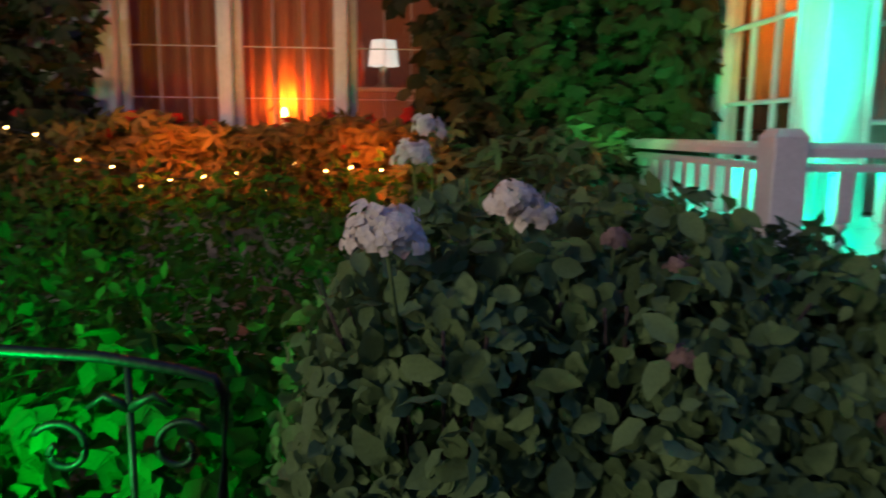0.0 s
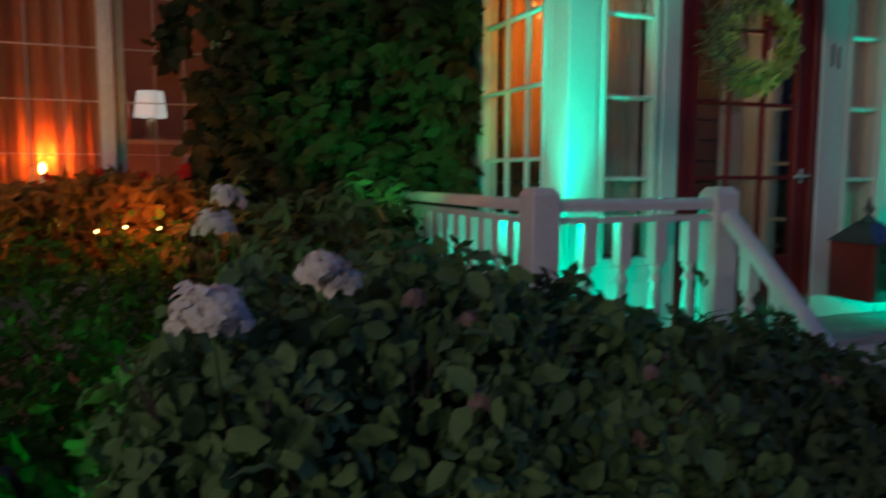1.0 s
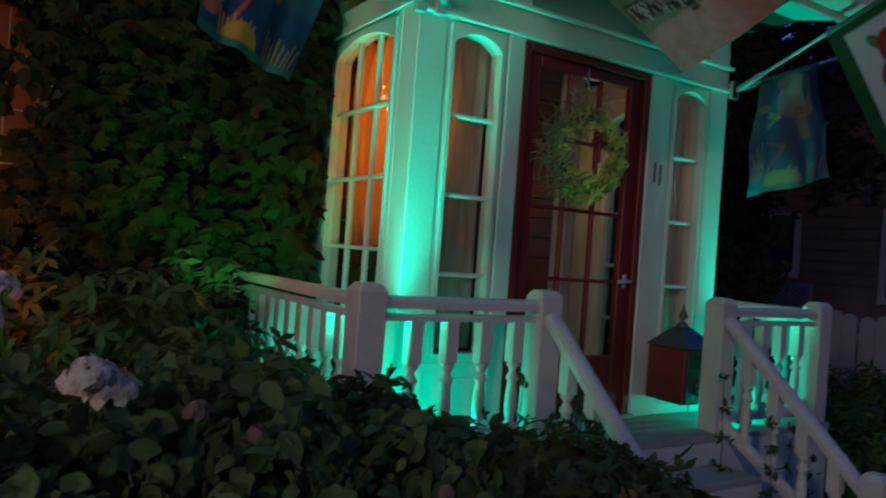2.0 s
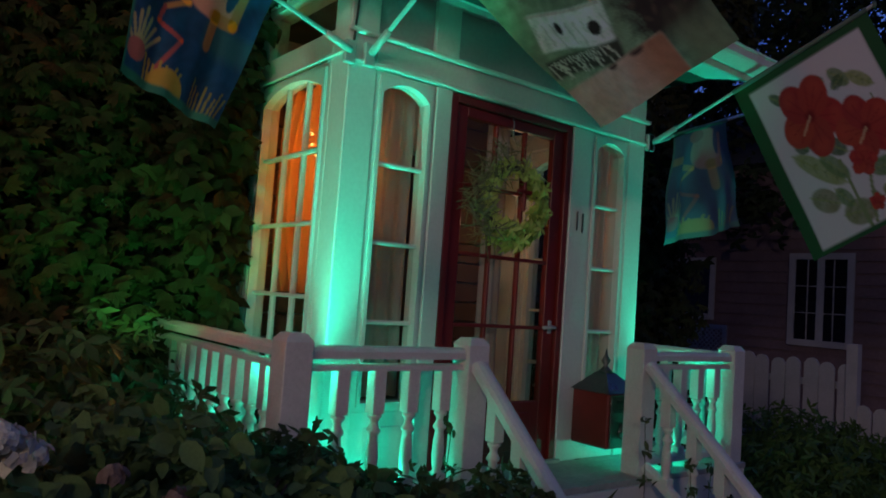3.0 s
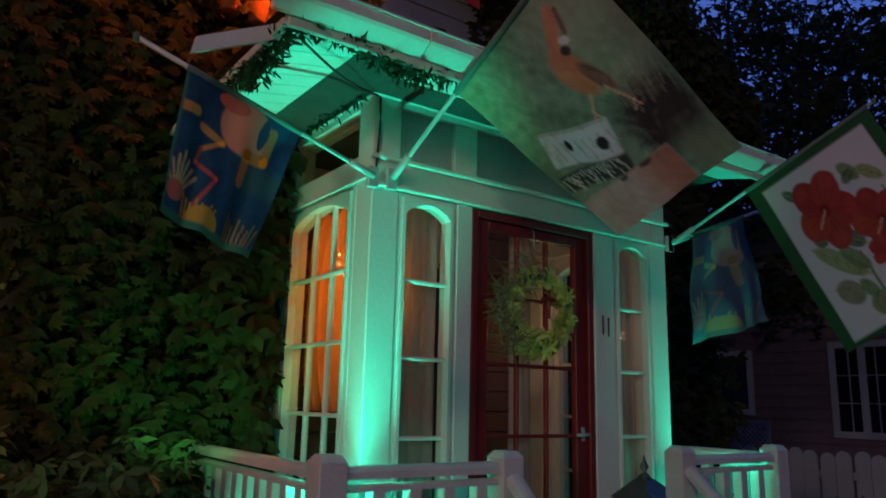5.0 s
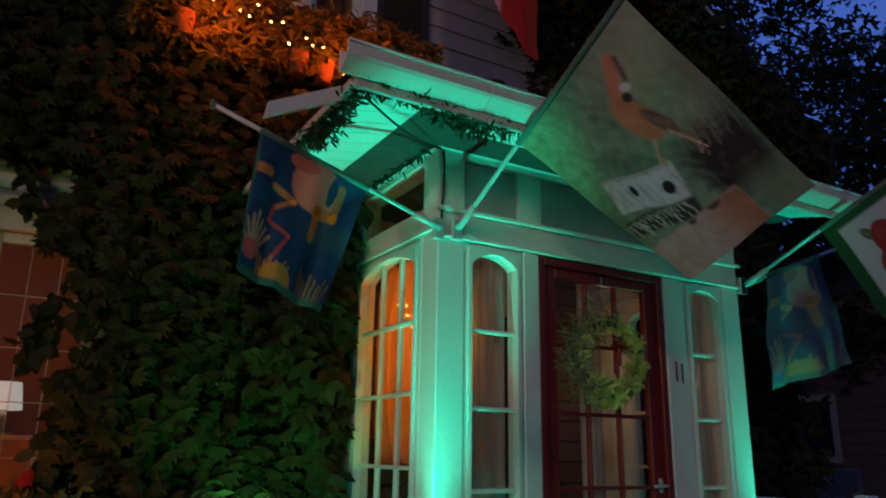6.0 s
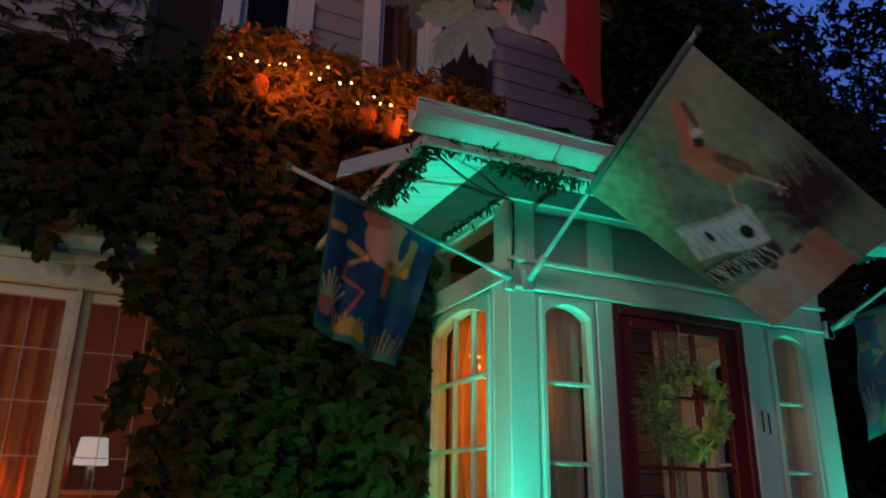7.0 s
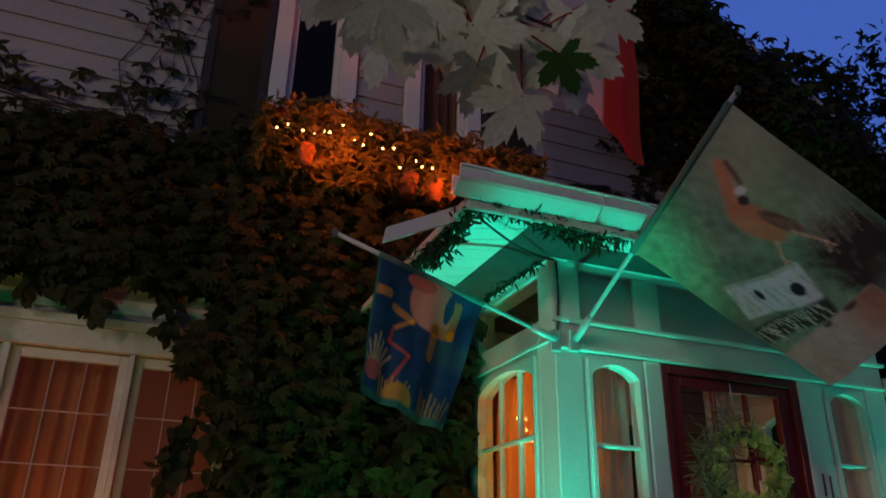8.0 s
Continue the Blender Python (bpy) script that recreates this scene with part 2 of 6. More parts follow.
# ---- leaves: small folded blades laid out by the thousand
def blade(width, length, fold=0.25, droop=0.2, steps=3):
    """Outline of an oval leaf along +y, folded on its midrib: vertices and faces."""
    vs, fs = [], []
    for i in range(steps + 1):
        t = i / steps
        w = width * math.sin(math.pi * min(t * 0.92 + 0.06, 1)) ** 0.8
        z = -droop * length * t * t + 0.10 * w * math.sin(9 * t)
        vs += [(-w / 2, length * t, z + fold * w / 2), (0, length * t, z), (w / 2, length * t, z + fold * w / 2)]
    for i in range(steps):
        a = 3 * i
        fs += [(a, a + 1, a + 4, a + 3), (a + 1, a + 2, a + 5, a + 4)]
    return np.array(vs), fs


def palm(count, width, length, spread=70):
    """Leaflets that fan from one point, as on a creeper."""
    vs, fs = [], []
    v0, f0 = blade(width, length, steps=2)
    for k in range(count):
        a = radians(-spread + 2 * spread * k / (count - 1))
        c, s = math.cos(a), math.sin(a)
        off = len(vs) * 1
        vs += [(x * c + y * s, y * c - x * s, z) for x, y, z in v0]
        fs += [tuple(i + off for i in f) for f in f0]
    return np.array(vs), fs


def maple(size):
    """A five-lobed toothed leaf."""
    r, a = [], []
    lobes = ((0, 1.0), (52, 0.86), (108, 0.55))
    outline = []
    for ang, rad in lobes:
        for da, k in ((-27, 0.50 if ang else 0.0), (-19, 0.78), (-15, 0.70), (-8, 0.90), (-5, 0.86), (0, 1.0), (5, 0.86), (8, 0.90), (15, 0.70), (19, 0.78)):
            if k:
                outline.append((ang + da, rad * k))
    outline = [o for o in outline if o[0] >= 0]
    half = sorted(outline)
    full = [(-g, q) for g, q in reversed(half) if g > 0] + half + []
    vs = [(0, 0, 0)] + [(size * 0.62 * q * math.sin(radians(g)), size * 0.62 * q * math.cos(radians(g)), -0.03 * size * q * q) for g, q in full] + [(0, -0.03 * size, 0)]
    n = len(vs) - 1
    fs = [(0, i + 1, i) for i in range(1, n)] + [(0, 1, n)]
    return np.array(vs), fs


def scatter(name, P, N, shape, mat, size=(0.7, 1.3), wild=0.6, sag=0.5, seed=1, parent=None):
    """Leaves at the points P that face about along N, with tips that hang by sag; one mesh."""
    rng = np.random.default_rng(seed)
    P, N = np.asarray(P, float), np.asarray(N, float)
    n = len(P)
    v0, f0 = shape
    N = N + wild * rng.normal(size=(n, 3))
    N /= np.linalg.norm(N, axis=1, keepdims=True) + 1e-9
    T = rng.normal(size=(n, 3)) * 0.7 + np.array([0, 0, -sag * 1.5])
    T -= (T * N).sum(1, keepdims=True) * N
    T /= np.linalg.norm(T, axis=1, keepdims=True) + 1e-9
    S = np.cross(T, N)
    k = rng.uniform(*size, size=(n, 1, 1))
    V = P[:, None] + k * (v0[None, :, :1] * S[:, None] + v0[None, :, 1:2] * T[:, None] + v0[None, :, 2:] * N[:, None])
    m = len(v0)
    me = bpy.data.meshes.new(name)
    faces = [tuple(i + j * m for i in f) for j in range(n) for f in f0]
    me.from_pydata(V.reshape(-1, 3).tolist(), [], faces)
    me.polygons.foreach_set("use_smooth", [True] * len(me.polygons))
    me.materials.append(mat)
    ob = new(name, me)
    if parent:
        ob.parent = parent
    return ob


def clumps(rng, n, forms, shell=0.7, low=GROUND):
    """Points and outward directions in a union of rounded forms (centre, radii)."""
    P, N = [], []
    vol = np.array([f[3] * f[4] + f[4] * f[5] + f[3] * f[5] for f in forms])
    for f, k in zip(forms, (n * vol / vol.sum()).astype(int)):
        d = rng.normal(size=(k, 3))
        d /= np.linalg.norm(d, axis=1, keepdims=True)
        r = rng.uniform(shell, 1.06, size=(k, 1))
        r *= 1 + 0.10 * np.sin(7 * d[:, :1] + 3 * f[0]) * np.cos(6 * d[:, 1:2] + f[1])
        P.append(np.array(f[:3]) + d * r * np.array(f[3:]))
        N.append(d)
    P, N = np.concatenate(P), np.concatenate(N)
    keep = P[:, 2] > low
    return P[keep], N[keep]


def rake(x):
    return 5.78 - 0.59 * abs(x + 1.0) + 0.59 * 3.18


# ---------------------------------------------------------------- ground and house
bm = bmesh.new()
bmesh.ops.create_grid(bm, x_segments=60, y_segments=60, size=0.5)
for v in bm.verts:
    d = v.co.length * 2
    v.co = Vector((v.co.x * 60 * (1 + 30 * d ** 6), v.co.y * 60 * (1 + 30 * d ** 6), GROUND + 0.04 * noise.noise(Vector((v.co.x * 40, v.co.y * 40, 0)))))
tagged(mesh_object("ground", bm, SOIL), "dark lawn and garden soil round the house", "ground", kind="structure")

WIN_G = (-3.26, -1.42, 0.55, 2.14)
WIN_A = (-1.33, -0.94, 3.50, 5.40)
WIN_B = (-0.31, 0.08, 3.50, 5.40)
HOLES = (WIN_G, WIN_A, WIN_B, (0.75, 1.6, 0.0, 2.0))


def holed_wall(x0, x1, z0, z1, y0, y1, holes):
    bm = bmesh.new()
    xs = sorted({x0, x1, -1.0, *(h[0] for h in holes), *(h[1] for h in holes)})
    zs = sorted({z0, z1, *(h[2] for h in holes), *(h[3] for h in holes)})
    for a, b in zip(xs, xs[1:]):
        for c, d in zip(zs, zs[1:]):
            mx, mz = (a + b) / 2, (c + d) / 2
            if any(h[0] < mx < h[1] and h[2] < mz < h[3] for h in holes):
                continue
            if c >= max(rake(a), rake(b)):
                continue
            n0 = len(bm.verts)
            box(bm, a, b, y0, y1, c, d)
            bm.verts.ensure_lookup_table()
            for v in bm.verts[n0:]:
                v.co.z = min(v.co.z, rake(v.co.x))
    bmesh.ops.remove_doubles(bm, verts=bm.verts, dist=1e-5)
    return bm


wall = tagged(mesh_object("wall_house_front", holed_wall(-6.4, 4.4, GROUND, 9.0, WALL, WALL + 0.14, HOLES), OLDPAINT), "old white timber gable wall grown over with creeper", "wall", kind="structure")
tagged(mesh_object("wall_house_sides", boxes((4.26, 4.4, WALL + 0.14, 9, GROUND, 4.47), (-6.4, -6.26, WALL + 0.14, 9, GROUND, 4.47), (-6.26, 4.26, 8.86, 9, GROUND, 4.47), bevel=0), SIDING), "side and back walls of the old house", "wall", kind="structure")
bm = bmesh.new()
for sgn in (-1, 1):
    n0 = len(bm.verts)
    box(bm, -1.0, -1.0 + sgn * 5.9, WALL - 0.38, 9.3, 0, 0.14)
    bm.verts.ensure_lookup_table()
    for v in bm.verts[n0:]:
        v.co.z += rake(v.co.x) + 0.005
tagged(mesh_object("roof_house", bm, ROOFING), "dark shingled gable roof of the house", "roof", kind="structure")
bm = bmesh.new()
for sgn in (-1, 1):
    n0 = len(bm.verts)
    box(bm, -1.0 + sgn * 0.01, -1.0 + sgn * 5.9, WALL - 0.42, WALL - 0.385, -0.10, 0.15)
    bm.verts.ensure_lookup_table()
    for v in bm.verts[n0:]:
        v.co.z += rake(v.co.x)
tagged(mesh_object("trim_rake_board", bm, OLDPAINT), "weathered white board along the gable edge", "trim", kind="structure")
tagged(mesh_object("floor_rooms", boxes((-6.26, 4.26, WALL + 0.14, 8.86, -0.15, 0.0), (-6.26, 4.26, WALL + 0.14, 8.86, 2.72, 2.9), bevel=0), FLOORWOOD), "brown plank floors inside the house", "floor", kind="structure")
tagged(mesh_object("ceiling_upper", boxes((-6.0, 4.0, WALL + 0.2, 8.8, 5.5, 5.6), bevel=0), OLDPAINT), "plain upper room ceiling", "ceiling", kind="structure")
tagged(mesh_object("wall_room", boxes((-4.6, -0.2, 4.3, 4.4, 0, 2.72), (-4.7, -4.6, WALL + 0.14, 4.4, 0, 2.72), (-0.2, -0.1, WALL + 0.14, 4.4, 0, 2.72), bevel=0), ROOMWALL), "warm red-brown plaster walls of the living room", "wall", kind="structure")
tagged(mesh_object("wall_upper_room", boxes((-4.6, 3, 3.4, 3.5, 2.9, 5.5), bevel=0), ROOMWALL), "dim wall of the upper room", "wall", kind="structure")
tagged(mesh_object("wall_hall", boxes((-0.1, 3.0, 4.0, 4.1, 0, 2.72), (2.4, 2.5, WALL + 0.14, 4.0, 0, 2.72), bevel=0), ROOMWALL), "dim red-brown hall wall seen through the door", "wall", kind="structure")

# clapboards: each board its own piece under the wall
PITCH = 0.165
FRONT_GAPS = ((-3.42, -1.26, 0.40, 2.44), (-1.91, -0.80, 3.30, 5.6), (-0.45, 0.65, 3.30, 5.6), (-0.02, 2.33, GROUND, 2.60), (-0.5, 2.7, 2.6, 2.75))
z = GROUND + 0.05
row = 0
while z < 7.6:
    zt = z + PITCH
    lim = (5.78 + 0.59 * 3.18 - zt) / 0.59
    xa, xb = max(-6.4, -1.0 - lim), min(4.4, -1.0 + lim)
    cuts = [xa]
    for g in sorted(FRONT_GAPS):
        if g[2] < z + PITCH / 2 < g[3]:
            cuts += [g[0], g[1]]
    cuts.append(xb)
    for a, b in zip(cuts[::2], cuts[1::2]):
        if b - a < 0.05:
            continue
        bm = bmesh.new()
        vs = [bm.verts.new(c) for c in ((a, WALL - 0.026, z), (b, WALL - 0.026, z), (b, WALL - 0.006, zt), (a, WALL - 0.006, zt), (a, WALL - 0.001, z), (b, WALL - 0.001, z), (b, WALL - 0.001, zt), (a, WALL - 0.001, zt))]
        for f in ((0, 1, 2, 3), (0, 4, 5, 1), (1, 5, 6, 2), (2, 6, 7, 3), (3, 7, 4, 0)):
            bm.faces.new([vs[i] for i in f])
        part("clapboard", bm, SIDING, wall)
    z = zt
    row += 1


def grid_window(name, x0, x1, z0, z1, y, lights, cols, rows_, label, mat=PAINT, muntin=0.016):
    """A casement window set in the wall: frame, sashes with bars and panes."""
    w = thing(name, ((x0 + x1) / 2, y, z0), label, "window", kind="structure")
    cx, cz = (x0 + x1) / 2, (z0 + z1) / 2
    part("window_frame", boxes((x0 - 0.12, x0 - 0.001, y - 0.05, y + 0.0, z0 - 0.02, z1 + 0.13), (x1 + 0.001, x1 + 0.12, y - 0.05, y, z0 - 0.02, z1 + 0.13), (x0 - 0.15, x1 + 0.15, y - 0.065, y, z1 + 0.131, z1 + 0.19), (x0 - 0.001, x1 + 0.001, y - 0.05, y, z1, z1 + 0.13)), mat, w)
    part("window_sill", boxes((x0 - 0.15, x1 + 0.15, y - 0.10, y + 0.04, z0 - 0.07, z0 - 0.021)), mat, w)
    n = len(lights)
    for i, (a, b) in enumerate(lights):
        sash = part("sash", boxes((a - 0.05, a, y + 0.01, y + 0.055, z0, z1), (b, b + 0.05, y + 0.01, y + 0.055, z0, z1), (a, b, y + 0.01, y + 0.055, z1 - 0.06, z1), (a, b, y + 0.01, y + 0.055, z0, z0 + 0.07)), mat, w)
        bars = [(a + (b - a) * k / cols - muntin / 2, a + (b - a) * k / cols + muntin / 2, y + 0.018, y + 0.046, z0 + 0.07, z1 - 0.06) for k in range(1, cols)]
        zz = [z0 + 0.07 + (z1 - z0 - 0.13) * k / rows_ for k in range(1, rows_)]
        bars += [(a, b, y + 0.020, y + 0.044, q - muntin / 2, q + muntin / 2) for q in zz]
        for r in bars:
            part("glazing_bar", boxes(r, bevel=0.002), mat, sash)
        g = part("pane", boxes((a, b, y + 0.030, y + 0.034, z0 + 0.07, z1 - 0.06), bevel=0), GLASS, sash)
        g.visible_shadow = False
    for (a, b), (c, d) in zip(lights, lights[1:]):
        part("mullion", boxes((b + 0.051, c - 0.051, y - 0.04, y + 0.06, z0, z1 - 0.001)), mat, w)
    return w


grid_window("window_1", *WIN_G[:2], WIN_G[2], WIN_G[3] - 0.04, WALL, ((-3.20, -2.72), (-2.58, -2.07), (-1.94, -1.48)), 3, 5, "white three-part living room window with thin glazing bars", muntin=0.0045, mat=OLDPAINT)
grid_window("window_2", *WIN_A, WALL, ((-1.28, -0.99),), 1, 1, "white upstairs window with a dark room behind")
grid_window("window_3", *WIN_B, WALL, ((-0.26, 0.03),), 1, 1, "white upstairs window with a drawn curtain")
tagged(mesh_object("trim_lintel_board", boxes((-3.42, -1.26, WALL - 0.02, WALL - 0.002, 2.335, 2.62)), OLDPAINT), "plain grey-white board over the window", "trim", kind="structure")

# shutters beside the upper windows
for x in (-1.90, 0.205):
    s = thing("shutter", (x + 0.22, WALL, 3.5), "black louvred wooden shutter fixed on the wall", "shutter", "upper window shutters")
    part("frame", boxes((x, x + 0.055, WALL - 0.055, WALL - 0.028, 3.45, 5.45), (x + 0.385, x + 0.44, WALL - 0.055, WALL - 0.028, 3.45, 5.45), (x + 0.055, x + 0.385, WALL - 0.055, WALL - 0.028, 3.45, 3.53), (x + 0.055, x + 0.385, WALL - 0.055, WALL - 0.028, 5.37, 5.45)), SHUTTER, s)
    bm = bmesh.new()
    box(bm, -0.165, 0.165, -0.004, 0.004, -0.022, 0.022)
    me = bpy.data.meshes.new("slat")
    bm.to_mesh(me)
    bm.free()
    me.materials.append(SHUTTER)
    for k in range(46):
        o = new("slat", me)
        o.parent = s
        o.matrix_parent_inverse = Matrix.Translation(s.location).inverted()
        o.matrix_basis = pose(x + 0.22, WALL - 0.04, 3.55 + k * 0.04, 40, 0, 0)


def curtain(name, x0, x1, y, z0, z1, mat, label, folds=9, depth=0.02, gather=None):
    bm = bmesh.new()
    n, m = folds * 6, 14
    rows_ = []
    for j in range(m + 1):
        v = j / m
        r = []
        for i in range(n + 1):
            u = i / n
            x = x0 + (x1 - x0) * u
            if gather:
                x = x0 + (x1 - x0) * (u ** (1 + gather * math.sin(math.pi * v)))
            r.append(bm.verts.new((x, y + depth * math.sin(u * folds * 2 * math.pi + 0.8 * math.sin(3 * v)) + 0.3 * depth * math.sin(u * 31), z0 + (z1 - z0) * v)))
        rows_.append(r)
    for a, b in zip(rows_, rows_[1:]):
        for i in range(n):
            f = bm.faces.new((a[i], a[i + 1], b[i + 1], b[i]))
            f.smooth = True
    return tagged(mesh_object(name, bm, mat), label, "curtain")


curtain("curtain", -3.22, -2.60, WALL + 0.24, 0.3, 2.2, DRAPE, "sheer orange-brown curtain drawn behind the window", 7, 0.03)
curtain("curtain", -2.60, -2.05, WALL + 0.22, 0.3, 2.2, DRAPE, "sheer orange curtain glowing from a candle lamp", 6, 0.03)
curtain("curtain", -0.33, 0.10, WALL + 0.22, 3.4, 5.5, DRAPE, "dull brown curtain in the upstairs window", 6, 0.03)

# living room things behind the glass
lampt = thing("table_lamp", (-1.80, 2.55, 1.05), "table lamp with a pale pleated shade in the room", "lamp")
part("shade", lathe(bmesh.new(), ((0.085, 0.20), (0.088, 0.195), (0.11, 0.03), (0.108, 0.02)), (-1.80, 2.55, 1.17), 16), SHADE, lampt)
part("base", lathe(bmesh.new(), ((0.07, 0.0), (0.07, 0.02), (0.03, 0.05), (0.045, 0.10), (0.02, 0.15), (0.02, 0.16)), (-1.80, 2.55, 1.03), 12), BRASS, lampt)
cab = thing("sideboard", (-1.7, 2.6, 0), "low pale wooden sideboard under the lamp", "sideboard")
part("body", boxes((-2.3, -1.0, 2.38, 2.85, 0.0, 1.0)), material("pale_wood", (0.45, 0.33, 0.24), 0.5), cab)
part("top", boxes((-2.33, -0.97, 2.36, 2.88, 1.001, 1.03)), PAINT, cab)
bott = thing("bottle", (-1.98, 2.5, 1.03), "orange glass bottle on the sideboard", "bottle")
part("body", lathe(bmesh.new(), ((0.03, 0), (0.045, 0.02), (0.05, 0.10), (0.045, 0.26), (0.022, 0.33), (0.03, 0.40), (0.02, 0.46)), (-1.98, 2.5, 1.03), 12), material("orange_glass", (0.75, 0.20, 0.06), 0.2), bott)
can = thing("candle_lamp", (-2.37, 1.50, 0.55), "small electric candle with an amber bulb on the sill", "lamp")
part("candle", lathe(bmesh.new(), ((0.05, 0.0), (0.05, 0.015), (0.014, 0.02), (0.014, 0.21), (0.008, 0.215)), (-2.37, 1.50, 0.585), 10), PAINT, can)
part("bulb", lathe(bmesh.new(), ((0.006, 0.0), (0.016, 0.015), (0.014, 0.035), (0.003, 0.06)), (-2.37, 1.50, 0.80), 10), FLAME, can)
tagged(mesh_object("window_board", boxes((-3.26, -1.42, WALL + 0.08, WALL + 0.2, 0.551, 0.585)), PAINT), "white inner window board", "trim", kind="structure")

# ---------------------------------------------------------------- glazed vestibule
PX = 2.31
TOPZ = 2.56
ves = thing("entrance_vestibule", (1.15, 0, 0), "white wooden glazed entrance porch washed by teal floodlight", "porch")


def arch_frame(x0, x1, z0, z1, rise, border, y0, y1, across=None):
    """A board with an arched opening: outer rectangle x0..x1, z0..z1; the opening is inset by border. across maps (s, depth, z) to world."""
    put = across or (lambda s, d, z_: (s, d, z_))
    bm = bmesh.new()
    a, b = x0 + border, x1 - border
    n = 12
    spring = z1 - border - rise
    inner = [(a, z0 + border)] + [(a + (b - a) * k / n, spring + rise * math.sin(math.pi * k / n) ** 0.75) for k in range(n + 1)] + [(b, z0 + border)]
    outer = [(x0, z0)] + [(x0 + (x1 - x0) * k / n, z1) for k in range(n + 1)] + [(x1, z0)]
    rings = []
    for ring in (outer, inner):
        rings.append([[bm.verts.new(put(s, d, q)) for s, q in ring] for d in (y0, y1)])
    (of, ob_), (jf, jb) = rings
    m = len(inner)
    for k in range(m):
        q = (k + 1) % m
        bm.faces.new((of[k], of[q], jf[q], jf[k]))
        bm.faces.new((ob_[q], ob_[k], jb[k], jb[q]))
        bm.faces.new((jf[k], jf[q], jb[q], jb[k]))
        bm.faces.new((of[q], of[k], ob_[k], ob_[q]))
    bmesh.ops.recalc_face_normals(bm, faces=bm.faces)
    return bm


def side(s, d, q):
    """Front coordinates turned onto the left side of the vestibule: s runs back from the corner."""
    return (d, s, q)


def far_side(s, d, q):
    return (PX - d, s, q)


# corner posts and stiles
part("corner_post", boxes((0, 0.165, 0, 0.165, 0, TOPZ), bevel=0.006), PAINT, ves)
part("corner_post", boxes((PX - 0.165, PX, 0, 0.165, 0, TOPZ), bevel=0.006), PAINT, ves)
part("stile", boxes((0.545, 0.650, 0.0, 0.12, 0, 2.04), bevel=0.005), PAINT, ves)
part("stile", boxes((1.612, 1.790, 0.0, 0.12, 0, 2.04), bevel=0.005), PAINT, ves)
part("head_beam", boxes((0.166, PX - 0.166, 0.002, 0.14, 2.042, 2.20), bevel=0.004), PAINT, ves)
part("head_beam", boxes((0.002, 0.14, 0.166, WALL - 0.03, 2.09, 2.235), bevel=0.004), PAINT, ves)
part("head_beam", boxes((PX - 0.14, PX - 0.002, 0.166, WALL - 0.03, 2.09, 2.235), bevel=0.004), PAINT, ves)
# mouldings that catch the light
part("moulding", boxes((-0.02, PX + 0.02, -0.022, -0.001, 2.040, 2.062), bevel=0.006), PAINT, ves)
part("moulding", boxes((-0.02, PX + 0.02, -0.028, -0.001, 2.185, 2.21), bevel=0.006), PAINT, ves)
part("moulding", boxes((-0.014, -0.001, 0.0, WALL - 0.03, 2.085, 2.105), bevel=0.006), PAINT, ves)
part("moulding", boxes((-0.02, PX + 0.02, -0.022, -0.001, 2.53, 2.555), bevel=0.006), PAINT, ves)
part("moulding", boxes((-0.022, -0.001, 0.0, WALL - 0.03, 2.53, 2.555), bevel=0.006), PAINT, ves)
part("top_plate", boxes((0.166, PX - 0.166, 0.002, 0.14, 2.5, TOPZ), bevel=0.003), PAINT, ves)
part("top_plate", boxes((0.002, 0.14, 0.166, WALL - 0.03, 2.5, TOPZ), bevel=0.003), PAINT, ves)
part("top_plate", boxes((PX - 0.14, PX - 0.002, 0.166, WALL - 0.03, 2.5, TOPZ), bevel=0.003), PAINT, ves)
for a, b in ((0.52, 0.68), (1.63, 1.79)):
    part("transom_post", boxes((a, b, 0.004, 0.12, 2.201, 2.499), bevel=0.004), PAINT, ves)
part("transom_post", boxes((0.004, 0.12, 0.95, 1.05, 2.236, 2.499), bevel=0.004), PAINT, ves)
MAUVE = material("mauve_panel_paint", (0.50, 0.36, 0.40), 0.6, vary=0.14, scale=4, fine=40, bump=0.12, other=(0.40, 0.28, 0.31))
for a, b in ((0.166, 0.52), (0.68, 1.63), (1.79, PX - 0.166)):
    part("transom_panel", boxes((a, b, 0.030, 0.056, 2.201, 2.499), bevel=0.003), MAUVE, ves, "dull mauve painted transom panel")
for a, b in ((0.166, 0.95), (1.05, WALL - 0.03)):
    g = part("transom_pane", boxes((0.05, 0.056, a, b, 2.236, 2.499), bevel=0), GLASS, ves)
    g.visible_shadow = False


